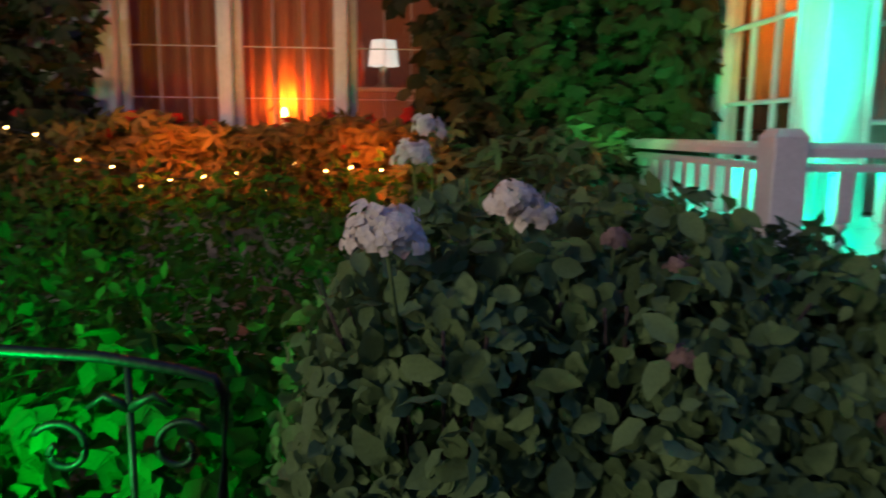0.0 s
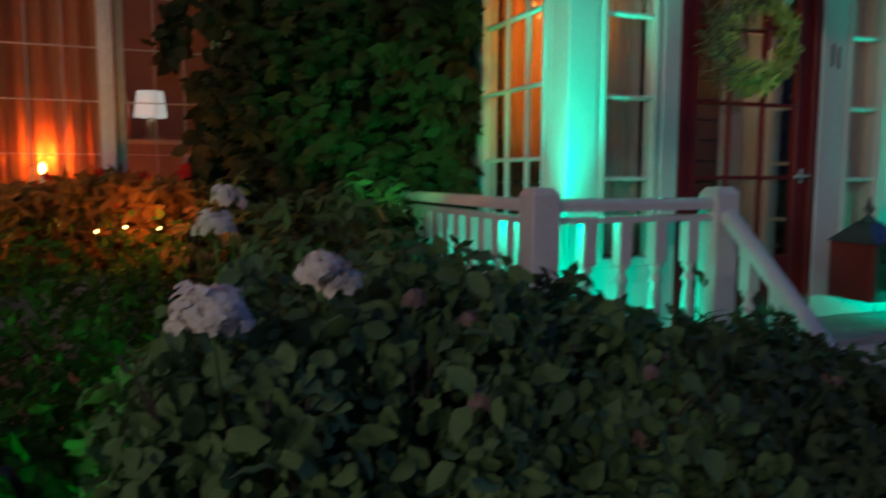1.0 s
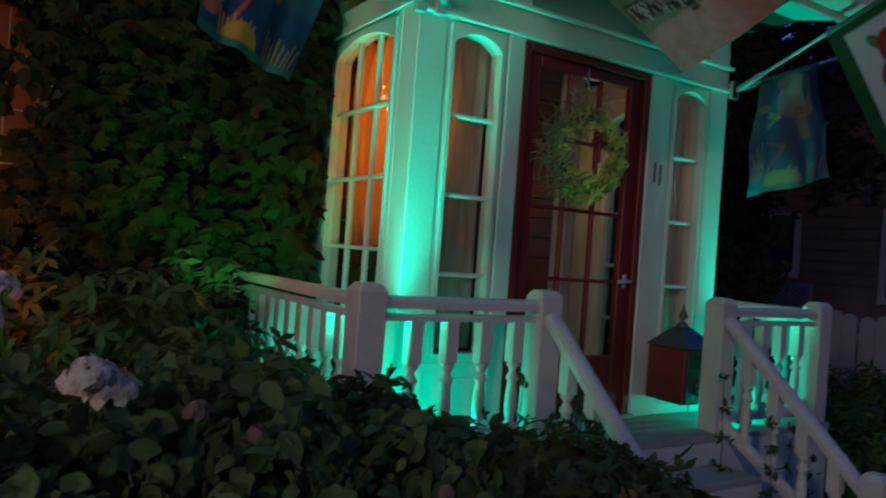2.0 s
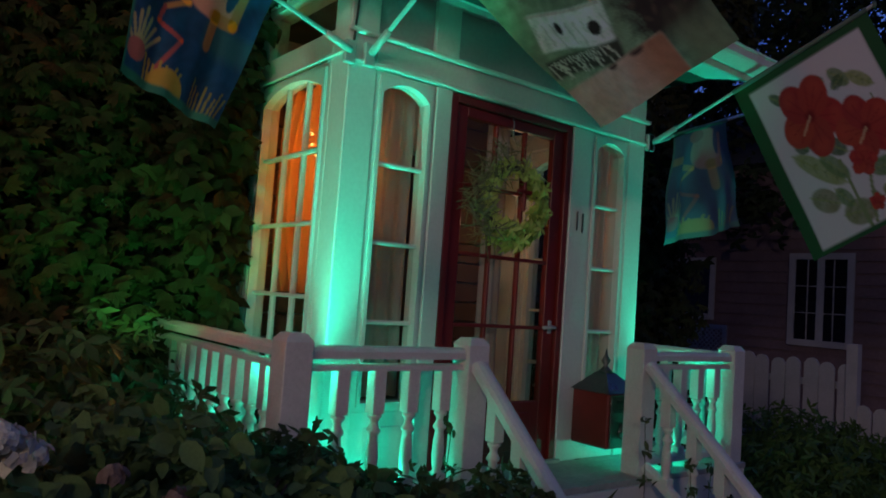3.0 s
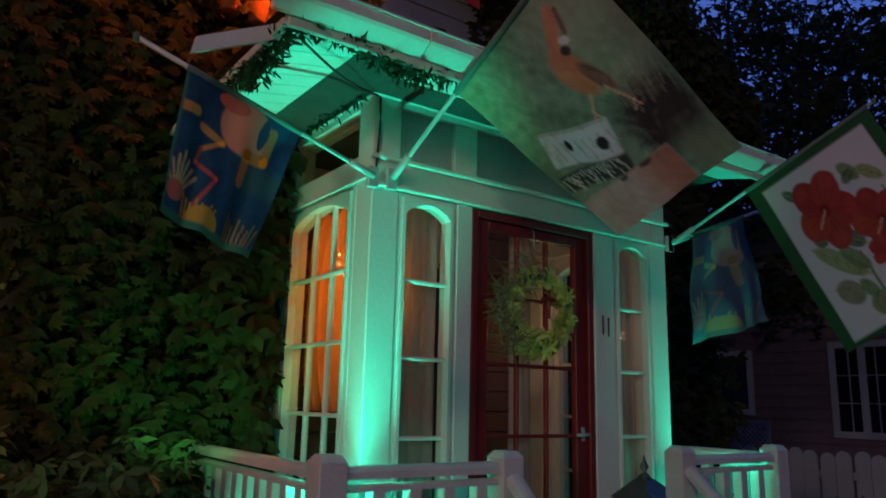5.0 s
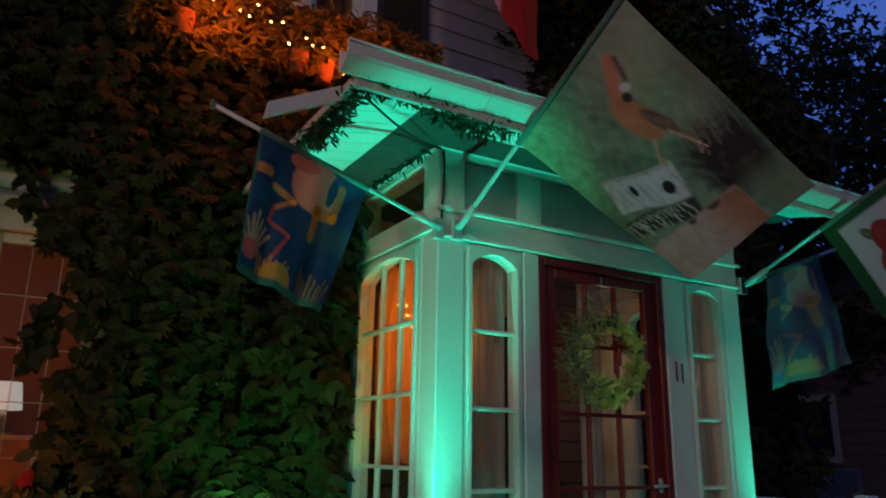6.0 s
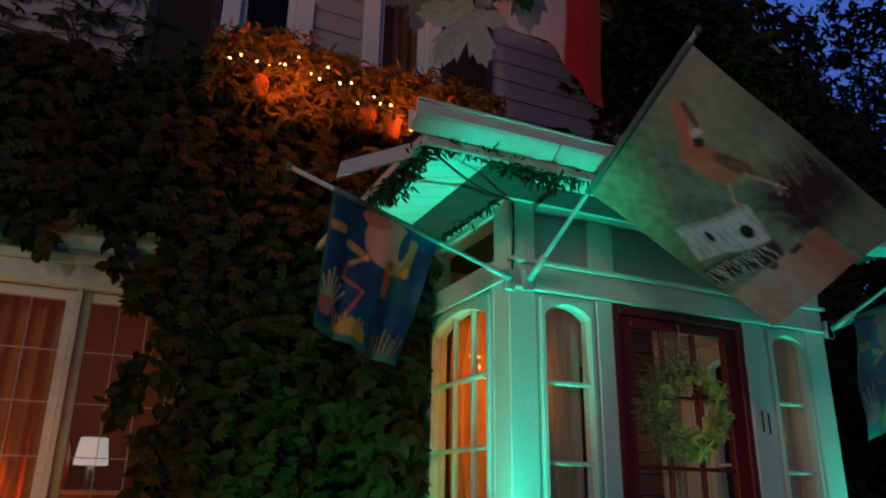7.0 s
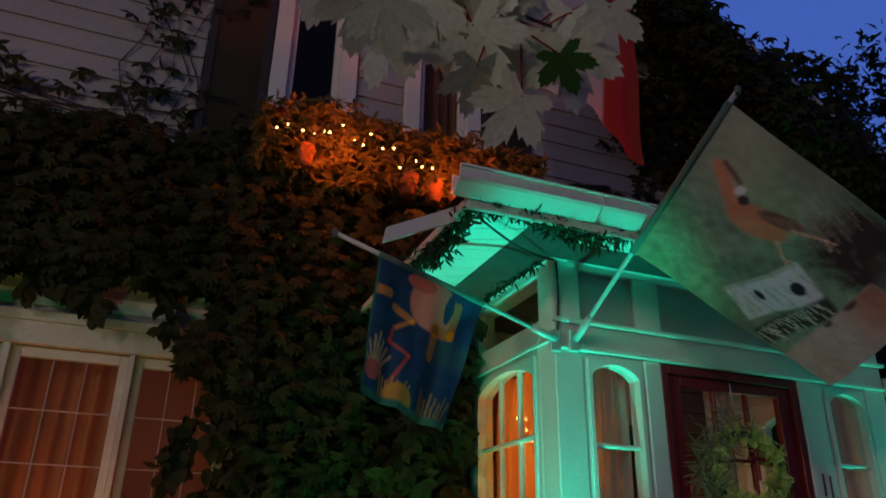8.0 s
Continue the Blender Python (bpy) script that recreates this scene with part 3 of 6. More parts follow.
def arched_window(s0, s1, z0, z1, rows_z, cols, put, rise, label):
    w = part("window", arch_frame(s0, s1, z0, z1, rise, 0.045, 0.012, 0.09, put), PAINT, ves, label)
    part("bead", arch_frame(s0 + 0.026, s1 - 0.026, z0 + 0.026, z1 - 0.026, rise, 0.019, -0.004, 0.0115, put), PAINT, w)
    a, b = s0 + 0.045, s1 - 0.045
    for q in rows_z:
        bm = bmesh.new()
        box(bm, a, b, 0.028, 0.062, q - 0.011, q + 0.011, 0.003)
        box(bm, a, b, 0.022, 0.034, q - 0.004, q + 0.004, 0.001)
        for v in bm.verts:
            v.co = Vector(put(*v.co))
        bmesh.ops.recalc_face_normals(bm, faces=bm.faces)
        part("glazing_bar", bm, PAINT, w)
    for k in range(1, cols):
        c = a + (b - a) * k / cols
        top = z1 - 0.045 - rise + rise * math.sin(math.pi * k / cols) ** 0.75
        bm = bmesh.new()
        box(bm, c - 0.011, c + 0.011, 0.030, 0.060, z0 + 0.045, top, 0.003)
        for v in bm.verts:
            v.co = Vector(put(*v.co))
        bmesh.ops.recalc_face_normals(bm, faces=bm.faces)
        part("glazing_bar", bm, PAINT, w)
    bm = bmesh.new()
    box(bm, s0 + 0.02, s1 - 0.02, 0.044, 0.048, z0 + 0.02, z1 - 0.02)
    for v in bm.verts:
        v.co = Vector(put(*v.co))
    bmesh.ops.recalc_face_normals(bm, faces=bm.faces)
    g = part("pane", bm, GLASS, w)
    g.visible_shadow = False
    return w


front = lambda s, d, q: (s, d, q)
arched_window(0.166, 0.544, 0.345, 2.039, (0.784, 1.182, 1.58), 1, front, 0.065, "narrow arched window of four panes")
arched_window(1.791, PX - 0.166, 0.345, 2.039, (0.784, 1.182, 1.58), 1, front, 0.065, "narrow arched window of four panes")
arched_window(0.20, 0.99, 0.10, 2.085, (0.50, 0.885, 1.265, 1.645), 3, side, 0.085, "wide arched side window of small panes")
arched_window(0.20, 0.99, 0.10, 2.085, (0.50, 0.885, 1.265, 1.645), 3, far_side, 0.085, "wide arched side window of small panes")
for fx in (0, 1):
    o = (lambda a, b: (PX - b, PX - a)) if fx else (lambda a, b: (a, b))
    part("stile", boxes((*o(0.0, 0.12), 0.166, 0.199, 0, 2.09), bevel=0.003), PAINT, ves)
    part("stile", boxes((*o(0.0, 0.12), 0.991, 1.09, 0, 2.09), bevel=0.003), PAINT, ves)
    part("stile", boxes((*o(-0.02, 0.10), 1.13, 1.19, 0, 2.09), bevel=0.003), PAINT, ves)
    part("panel", boxes((*o(0.03, 0.09), 1.091, WALL - 0.03, 0, 2.09), bevel=0.003), PAINT, ves)
    part("apron", boxes((*o(0.004, 0.12), 0.2, 0.99, 0, 0.099), bevel=0.003), PAINT, ves)
for a, b in ((0.166, 0.544), (1.791, PX - 0.166)):
    p = part("apron_panel", boxes((a, b, 0.012, 0.11, 0, 0.344), bevel=0.003), PAINT, ves)
    part("raised_field", boxes((a + 0.08, b - 0.08, 0.004, 0.0118, 0.07, 0.27), bevel=0.004), PAINT, p)
tagged(mesh_object("ceiling_vestibule", boxes((0.0, PX, 0.0, WALL, TOPZ + 0.002, TOPZ + 0.03), bevel=0), OLDPAINT), "white board ceiling of the vestibule", "ceiling", kind="structure")

curtain("lace_curtain", 0.20, 0.51, 0.13, 0.40, 2.0, LACE, "gathered lace curtain behind the narrow window", 4, 0.018)
curtain("lace_curtain", 1.83, 2.10, 0.13, 0.40, 2.0, LACE, "gathered lace curtain behind the narrow window", 4, 0.018)
c = curtain("window_drape", 0.0, 0.55, 0.0, 0.9, 2.06, DRAPE, "orange drape glowing behind the side window", 5, 0.025, gather=0.9)
c.matrix_world = pose(0.16, 0.98, 0, 0, 0, -90)

bm = bmesh.new()
for k in range(16):
    for a, b in ((0.17, 0.74), (1.61, 2.14)):
        box(bm, a, b, WALL - 0.06, WALL - 0.002, 0.01 + 0.15 * k, 0.15 + 0.15 * k, 0.004)
tagged(mesh_object("wall_vestibule_boards", bm, material("brown_boards", (0.15, 0.07, 0.045), 0.6, vary=0.25, bump=0.3)), "brown stained boards on the inner wall", "wall", kind="structure")

# entrance door
door = thing("door_1", (1.13, 0.03, 0), "dark red wooden door glazed with small panes, closed", "door", kind="structure")
DX0, DX1 = 0.655, 1.607
part("door_frame", boxes((DX0, DX0 + 0.045, 0.006, 0.10, 0, 2.035), (DX1 - 0.045, DX1, 0.006, 0.10, 0, 2.035), (DX0 + 0.045, DX1 - 0.045, 0.006, 0.10, 1.99, 2.035)), DOORRED, door)
part("door_leaf", boxes((DX0 + 0.047, DX0 + 0.135, 0.03, 0.075, 0.01, 1.988), (DX1 - 0.135, DX1 - 0.047, 0.03, 0.075, 0.01, 1.988), (DX0 + 0.135, DX1 - 0.135, 0.03, 0.075, 1.93, 1.988), (DX0 + 0.135, DX1 - 0.135, 0.03, 0.075, 0.01, 0.36), bevel=0.005), DOORRED, door)
part("door_panel", boxes((DX0 + 0.20, DX1 - 0.20, 0.022, 0.0298, 0.08, 0.30), bevel=0.006), DOORRED, door)
for k in (1, 2):
    c = DX0 + 0.135 + (DX1 - DX0 - 0.27) * k / 3
    part("glazing_bar", boxes((c - 0.010, c + 0.010, 0.036, 0.068, 0.36, 1.93), bevel=0.004), DOORRED, door)
for q in (0.79, 1.18, 1.56):
    part("glazing_bar", boxes((DX0 + 0.135, DX1 - 0.135, 0.034, 0.070, q - 0.010, q + 0.010), bevel=0.004), DOORRED, door)
g = part("pane", boxes((DX0 + 0.13, DX1 - 0.13, 0.05, 0.054, 0.35, 1.94), bevel=0), GLASS, door)
g.visible_shadow = False
bm = tube(bmesh.new(), ((DX1 - 0.085, 0.03, 0.80), (DX1 - 0.085, -0.02, 0.80), (DX1 - 0.11, -0.03, 0.80), (DX1 - 0.19, -0.028, 0.797)), 0.010)
box(bm, DX1 - 0.100, DX1 - 0.070, 0.022, 0.03, 0.76, 0.84, 0.003)
part("door_handle", bm, STEEL, door, "chrome lever handle")
part("threshold", boxes((DX0 - 0.02, DX1 + 0.02, -0.03, 0.0055, 0.0, 0.022)), DECK, door)
part("wreath_hook", tube(bmesh.new(), ((1.12, 0.028, 1.985), (1.12, 0.015, 1.97), (1.115, 0.010, 1.86), (1.13, -0.01, 1.845), (1.145, -0.008, 1.86)), 0.004, 6), STEEL, door)
curtain("lace_curtain", 1.06, 1.22, 0.16, 0.1, 1.98, LACE, "narrow lace panel behind the door glass", 3, 0.018)

st = thing("string_light", (0.27, 0.7, 1.9), "string of small amber lights hung behind the side window", "string light")
PTS = [Vector((0.225 + 0.015 * math.sin(4.0 * k), 0.90 - 0.055 * k, 1.98 - 0.055 * k - 0.10 * abs(math.sin(1.3 * k)))) for k in range(11)]
part("wire", tube(bmesh.new(), PTS, 0.003, 5), BLACKIRON, st)
for p_ in PTS:
    part("bulb", lathe(bmesh.new(), ((0.003, 0.0), (0.008, 0.006), (0.007, 0.016), (0.001, 0.024)), p_, 8), BULB, st)

# house number: plain bars
num = thing("house_number", (1.70, -0.004, 1.44), "two black metal numerals fixed beside the door", "sign")
part("numeral", boxes((1.672, 1.684, -0.008, -0.001, 1.40, 1.52), bevel=0.002), NUMERAL, num)
part("numeral", boxes((1.722, 1.734, -0.008, -0.001, 1.39, 1.51), bevel=0.002), NUMERAL, num)

# wreath
rng = np.random.default_rng(5)
wre = thing("wreath", (1.11, -0.03, 1.49), "round wreath of pale green leaves and twigs on the door", "wreath")
WC = np.array((1.11, -0.035, 1.49))
bm = bmesh.new()
tube(bm, [WC + np.array((0.20 * math.cos(a), 0.0, 0.20 * math.sin(a))) for a in np.linspace(0, 2 * math.pi, 33)], 0.018, 6)
part("ring", bm, BARK, wre)


def around(n, rmin, rmax, lo, hi, thick, seed):
    g = np.random.default_rng(seed)
    a = g.uniform(radians(lo), radians(hi), n)
    r = g.uniform(rmin, rmax, n)
    P = WC + np.stack([r * np.cos(a), g.normal(0, thick, n) - 0.01, r * np.sin(a)], 1)
    return P, np.stack([np.cos(a) * 0.5, -np.ones(n), np.sin(a) * 0.5], 1)


for nm, n, r0, r1, lo, hi, sh, mt, sd in (("foliage", 190, 0.165, 0.245, -110, 250, palm(4, 0.022, 0.046, 120), L_WREATH, 1), ("leaf_spray", 130, 0.14, 0.26, -130, 60, palm(5, 0.022, 0.05, 140), L_WREATH, 2), ("twig_spray", 300, 0.20, 0.33, 80, 240, blade(0.007, 0.12, 0.1), L_TWIG, 3)):
    P, N = around(n, r0, r1, lo, hi, 0.02, sd)
    o = scatter(nm, P, N, sh, mt, wild=0.5, sag=0.0, seed=sd, parent=wre)
    o.matrix_parent_inverse = Matrix.Translation(wre.location).inverted()
    o["kind"] = "stuff"
part("bow", boxes((1.155, 1.175, -0.07, -0.05, 1.45, 1.62), (1.11, 1.22, -0.07, -0.05, 1.55, 1.572)), DOORRED, wre, "small dark red cross-shaped ornament")

# mailbox on the wall
mb = thing("mailbox", (1.92, -0.1, 0.08), "red mailbox with an ornate pewter front and a finial", "mailbox")
part("body", boxes((1.73, 1.99, -0.28, -0.004, 0.12, 0.44), bevel=0.008), BOXRED, mb)
bm = bmesh.new()
n0 = [bm.verts.new(c) for c in ((1.71, -0.30, 0.441), (2.01, -0.30, 0.441), (2.01, -0.003, 0.441), (1.71, -0.003, 0.441), (1.82, -0.18, 0.55), (1.90, -0.18, 0.55), (1.90, -0.10, 0.55), (1.82, -0.10, 0.55))]
for f in ((0, 1, 5, 4), (1, 2, 6, 5), (2, 3, 7, 6), (3, 0, 4, 7), (4, 5, 6, 7), (3, 2, 1, 0)):
    bm.faces.new([n0[i] for i in f])
part("lid", bm, PEWTER, mb)
part("finial", lathe(bmesh.new(), ((0.05, 0), (0.03, 0.02), (0.012, 0.04), (0.03, 0.07), (0.012, 0.10), (0.003, 0.14)), (1.86, -0.14, 0.55), 10), PEWTER, mb)
part("front_plate", boxes((1.745, 1.975, -0.292, -0.2805, 0.13, 0.43), bevel=0.003), PEWTER, mb)
bm = bmesh.new()
for k in range(9):
    a = k * 0.7
    tube(bm, [(1.86 + 0.045 * math.cos(a + t) * (1 - t / 7), -0.298, 0.22 + 0.045 * math.sin(a + t) * (1 - t / 7)) for t in np.linspace(0, 4, 9)], 0.005, 5)
part("scroll_relief", bm, PEWTER, mb)
part("letter_slot", boxes((1.77, 1.95, -0.296, -0.2925, 0.33, 0.355), bevel=0.001), NUMERAL, mb)
bm = bmesh.new()
for k in range(4):
    box(bm, 1.79 + k * 0.036, 1.815 + k * 0.036, -0.2945, -0.2922, 0.385, 0.402)
part("lettering_bar", bm, NUMERAL, mb)

# ---------------------------------------------------------------- porch roof
rf = thing("porch_roof", (1.15, 0, TOPZ), "hipped porch roof with white gutter and boarded soffit", "roof")
EX, EY, EZ = -0.72, -0.56, 2.46
SX1 = PX + 0.30
# soffit boards run out from the wall, each a piece
for k in range(14):
    y0 = EY + k * 0.14
    bm = bmesh.new()
    vs = [bm.verts.new(c) for c in ((EX, y0, EZ), (EX, y0 + 0.134, EZ), (0.0, y0 + 0.134, TOPZ + 0.03), (0.0, y0, TOPZ + 0.03), (EX, y0, EZ + 0.02), (EX, y0 + 0.134, EZ + 0.02), (0.0, y0 + 0.134, TOPZ + 0.05), (0.0, y0, TOPZ + 0.05))]
    for f in ((0, 3, 2, 1), (4, 5, 6, 7), (0, 1, 5, 4), (2, 3, 7, 6), (0, 4, 7, 3), (1, 2, 6, 5)):
        bm.faces.new([vs[i] for i in f])
    part("soffit_board", bm, PAINT, rf)
for k in range(4):
    y0 = EY + k * 0.14
    z0, z1 = EZ + (TOPZ + 0.03 - EZ) * k / 4, EZ + (TOPZ + 0.03 - EZ) * (k + 1) / 4 - 0.004
    bm = bmesh.new()
    vs = [bm.verts.new((x, y, zz + dz)) for dz in (0, 0.02) for x, y, zz in ((0.002, y0, z0), (SX1, y0, z0), (SX1, y0 + 0.134, z1), (0.002, y0 + 0.134, z1))]
    for f in ((3, 2, 1, 0), (4, 5, 6, 7), (0, 1, 5, 4), (2, 3, 7, 6), (1, 2, 6, 5), (3, 0, 4, 7)):
        bm.faces.new([vs[i] for i in f])
    part("soffit_board", bm, PAINT, rf)
part("fascia", boxes((EX - 0.02, SX1 + 0.02, EY - 0.025, EY - 0.001, EZ - 0.03, EZ + 0.05)), OLDPAINT, rf, "weathered stained fascia board")
part("fascia", boxes((EX - 0.025, EX - 0.001, EY, WALL - 0.03, EZ - 0.01, EZ + 0.03)), OLDPAINT, rf)


def gutter(x0, y0, x1, y1):
    """An open trough along a line, with a rolled lip."""
    d = Vector((x1 - x0, y1 - y0, 0)).normalized()
    o = Vector((d.y, -d.x, 0))
    prof = ((0.0, 0.095), (0.0, 0.0), (0.022, 0.0), (0.080, 0.036), (0.092, 0.050), (0.096, 0.094), (0.108, 0.096), (0.108, 0.105), (0.088, 0.104), (0.084, 0.054), (0.074, 0.044), (0.020, 0.008), (0.008, 0.008), (0.008, 0.095))
    bm = bmesh.new()
    rings = [[bm.verts.new(Vector((x, y, EZ + 0.012)) + o * a + Vector((0, 0, b))) for a, b in prof] for x, y in ((x0, y0), (x1, y1))]
    n = len(prof)
    for k in range(n):
        bm.faces.new((rings[0][k], rings[0][(k + 1) % n], rings[1][(k + 1) % n], rings[1][k]))
    bm.faces.new(rings[0][::-1])
    bm.faces.new(rings[1])
    bmesh.ops.recalc_face_normals(bm, faces=bm.faces)
    return bm


for a, b in ((EX - 0.1, -0.12), (-0.115, 0.55), (0.555, 1.7), (1.705, SX1 + 0.1)):
    part("gutter", gutter(a, EY - 0.026, b, EY - 0.026), PAINT, rf)
bm = bmesh.new()
vs = [bm.verts.new(c) for y in (-0.412, -0.388) for c in ((-1.061, y, 2.279), (-0.70, y, 2.455), (-0.70, y, 2.528), (-1.047, y, 2.352))]
for f in ((0, 1, 2, 3), (7, 6, 5, 4), (0, 4, 5, 1), (1, 5, 6, 2), (2, 6, 7, 3), (3, 7, 4, 0)):
    bm.faces.new([vs[i] for i in f])
part("drip_board", bm, PAINT, rf)
bm = bmesh.new()
vs = [bm.verts.new(c) for c in ((EX - 0.03, EY - 0.03, EZ + 0.075), (SX1 + 0.03, EY - 0.03, EZ + 0.075), (SX1 + 0.03, WALL - 0.03, EZ + 0.075), (EX - 0.03, WALL - 0.03, EZ + 0.075), (0.5, WALL - 0.03, EZ + 0.36), (PX - 0.5, WALL - 0.03, EZ + 0.36))]
for f in ((0, 1, 5, 4), (1, 2, 5), (3, 0, 4), (2, 3, 4, 5), (3, 2, 1, 0)):
    bm.faces.new([vs[i] for i in f])
part("roof_cover", bm, ROOFING, rf)

# garland along the eave
gl = thing("garland", (0, EY, EZ), "dark evergreen garland with a bare wire under the eave", "garland")
rng = np.random.default_rng(8)
P = []
for _ in range(2400):
    t = rng.uniform(0, 1)
    if rng.random() < 0.62:
        x = EX + 0.04 + t * 1.9
        P.append((x, EY + 0.01 + rng.normal(0, 0.018), EZ - 0.01 + 0.035 * math.sin(x * 9) + rng.normal(0, 0.022)))
    else:
        y = EY + t * 0.95
        P.append((EX + 0.02 + rng.normal(0, 0.02), y, EZ - 0.01 + 0.03 * math.sin(y * 8) + rng.normal(0, 0.03)))
for _ in range(420):
    y = rng.uniform(0.05, 1.0)
    P.append((-0.045 + rng.normal(0, 0.012), y, TOPZ + 0.0 + rng.normal(0, 0.014)))
o = scatter("needles", P, rng.normal(size=(len(P), 3)), blade(0.012, 0.05, 0.2), L_NEEDLE, wild=1.0, sag=0.5, seed=3, parent=gl)
o.matrix_parent_inverse = Matrix.Translation(gl.location).inverted()
bm = tube(bmesh.new(), [(EX + 0.06 + 0.78 * t, EY + 0.06 + 0.58 * t, EZ - 0.02 + 0.13 * t - 0.05 * math.sin(math.pi * t)) for t in np.linspace(0, 1, 12)], 0.006, 6)
tube(bm, [(0.02 + 0.006 * math.sin(5 * t), -0.012, TOPZ - 0.04 - 0.42 * t) for t in np.linspace(0, 1, 10)], 0.006, 6)
part("wire", bm, SHUTTER, gl)

# ---------------------------------------------------------------- deck, steps, railing
dk = thing("deck", (1.2, -0.2, 0), "small boarded porch deck with steps down", "deck")
for k in range(5):
    part("deck_board", boxes((-0.45, 2.9, -0.48 + k * 0.098, -0.385 + k * 0.098, -0.035, 0.0), bevel=0.003), DECK, dk)
for k in range(4):
    part("deck_board", boxes((-0.45 + k * 0.113, -0.34 + k * 0.113, 0.012, WALL - 0.03, -0.035, -0.0005), bevel=0.003), DECK, dk)
    part("deck_board", boxes((PX + 0.002 + k * 0.15, PX + 0.148 + k * 0.15, 0.012, WALL - 0.03, -0.035, -0.0005), bevel=0.003), DECK, dk)
for r in ((-0.45, 2.9, -0.47, -0.44, GROUND, -0.036), (-0.45, -0.42, -0.439, WALL - 0.03, GROUND, -0.036), (2.87, 2.9, -0.439, WALL - 0.03, GROUND, -0.036)):
    part("skirt", boxes(r, bevel=0), PAINT, dk)
for k in range(3):
    zt = -0.15 * (k + 1)
    y1 = -0.481 - 0.26 * k
    part("step_tread", boxes((0.62, 1.80, y1 - 0.27, y1, zt - 0.035, zt), bevel=0.004), DECK, dk)
    part("step_riser", boxes((0.62, 1.80, y1 - 0.022, y1 - 0.002, zt + 0.0005, zt + 0.115), bevel=0.0), PAINT, dk)
    part("step_side", boxes((0.64, 0.68, y1 - 0.26, y1 - 0.023, GROUND, zt - 0.036), (1.74, 1.78, y1 - 0.26, y1 - 0.023, GROUND, zt - 0.036), bevel=0.0), PAINT, dk)

RY = -0.40
rl = thing("porch_railing", (1.2, RY, 0), "white wooden railing with turned balusters round the porch", "railing")


def post(x, y, h, z0=0.0, w=0.125):
    bm = bmesh.new()
    box(bm, x - w / 2, x + w / 2, y - w / 2, y + w / 2, z0, h - 0.03, 0.004)
    vs = [bm.verts.new((x + a * w / 2, y + b * w / 2, h - 0.031)) for a, b in ((-1, -1), (1, -1), (1, 1), (-1, 1))]
    t = [bm.verts.new((x + a * w / 3.2, y + b * w / 3.2, h)) for a, b in ((-1, -1), (1, -1), (1, 1), (-1, 1))]
    for k in range(4):
        bm.faces.new((vs[k], vs[(k + 1) % 4], t[(k + 1) % 4], t[k]))
    bm.faces.new(t)
    return bm


for x, y in ((-0.37, RY), (0.56, RY), (1.86, RY), (2.81, RY), (-0.37, WALL - 0.10), (2.81, WALL - 0.10)):
    part("post", post(x, y, 0.75), RAILPAINT, rl)
for x in (0.56, 1.86):
    part("post", post(x, -1.30, 0.02, GROUND, 0.11), RAILPAINT, rl)


def handrail(a, b, w=0.085, h=0.05):
    """A moulded rail from a to b, rounded on top."""
    a, b = Vector(a), Vector(b)
    d = (b - a).normalized()
    s = d.cross(Vector((0, 0, 1))).normalized()
    u = s.cross(d)
    prof = ((-0.5, -0.5), (0.5, -0.5), (0.5, 0.1), (0.36, 0.42), (0.12, 0.55), (-0.12, 0.55), (-0.36, 0.42), (-0.5, 0.1))
    bm = bmesh.new()
    r = [[bm.verts.new(p + s * q * w + u * t * h) for q, t in prof] for p in (a, b)]
    for k in range(8):
        bm.faces.new((r[0][k], r[0][(k + 1) % 8], r[1][(k + 1) % 8], r[1][k]))
    bm.faces.new(r[0][::-1])
    bm.faces.new(r[1])
    bmesh.ops.recalc_face_normals(bm, faces=bm.faces)
    return bm


HZ = 0.675
for a, b in (((-0.307, RY, HZ), (0.497, RY, HZ)), ((1.923, RY, HZ), (2.747, RY, HZ)), ((-0.37, RY + 0.063, HZ), (-0.37, WALL - 0.165, HZ)), ((2.81, RY + 0.063, HZ), (2.81, WALL - 0.165, HZ))):
    part("handrail", handrail(a, b), RAILPAINT, rl)
    part("sub_rail", handrail(Vector(a) - Vector((0, 0, 0.062)), Vector(b) - Vector((0, 0, 0.062)), 0.06, 0.028), RAILPAINT, rl)
    part("bottom_rail", handrail(Vector(a) - Vector((0, 0, 0.60)), Vector(b) - Vector((0, 0, 0.60)), 0.06, 0.05), RAILPAINT, rl)
for x in (0.56, 1.86):
    part("handrail", handrail((x, RY - 0.064, 0.63), (x, -1.30, -0.12)), RAILPAINT, rl)
    part("bottom_rail", handrail((x, RY - 0.064, 0.06), (x, -1.30, -0.47), 0.06, 0.05), RAILPAINT, rl)

bm = bmesh.new()
W2 = 0.031
box(bm, -W2, W2, -W2, W2, 0.33, 0.52, 0.003)
box(bm, -W2, W2, -W2, W2, 0.0, 0.05, 0.003)
lathe(bm, ((0.018, 0.335), (0.03, 0.325), (0.031, 0.315), (0.019, 0.30), (0.017, 0.285), (0.030, 0.262), (0.031, 0.252), (0.020, 0.24), (0.026, 0.19), (0.029, 0.13), (0.024, 0.08), (0.019, 0.065), (0.028, 0.052), (0.028, 0.045)), sides=10)
BAL = bpy.data.meshes.new("baluster")
bm.to_mesh(BAL)
bm.free()
BAL.materials.append(RAILPAINT)


def baluster(x, y, z_):
    o = new("baluster", BAL)
    o.parent = rl
    o.matrix_parent_inverse = Matrix.Translation(rl.location).inverted()
    o.matrix_basis = pose(x, y, z_)


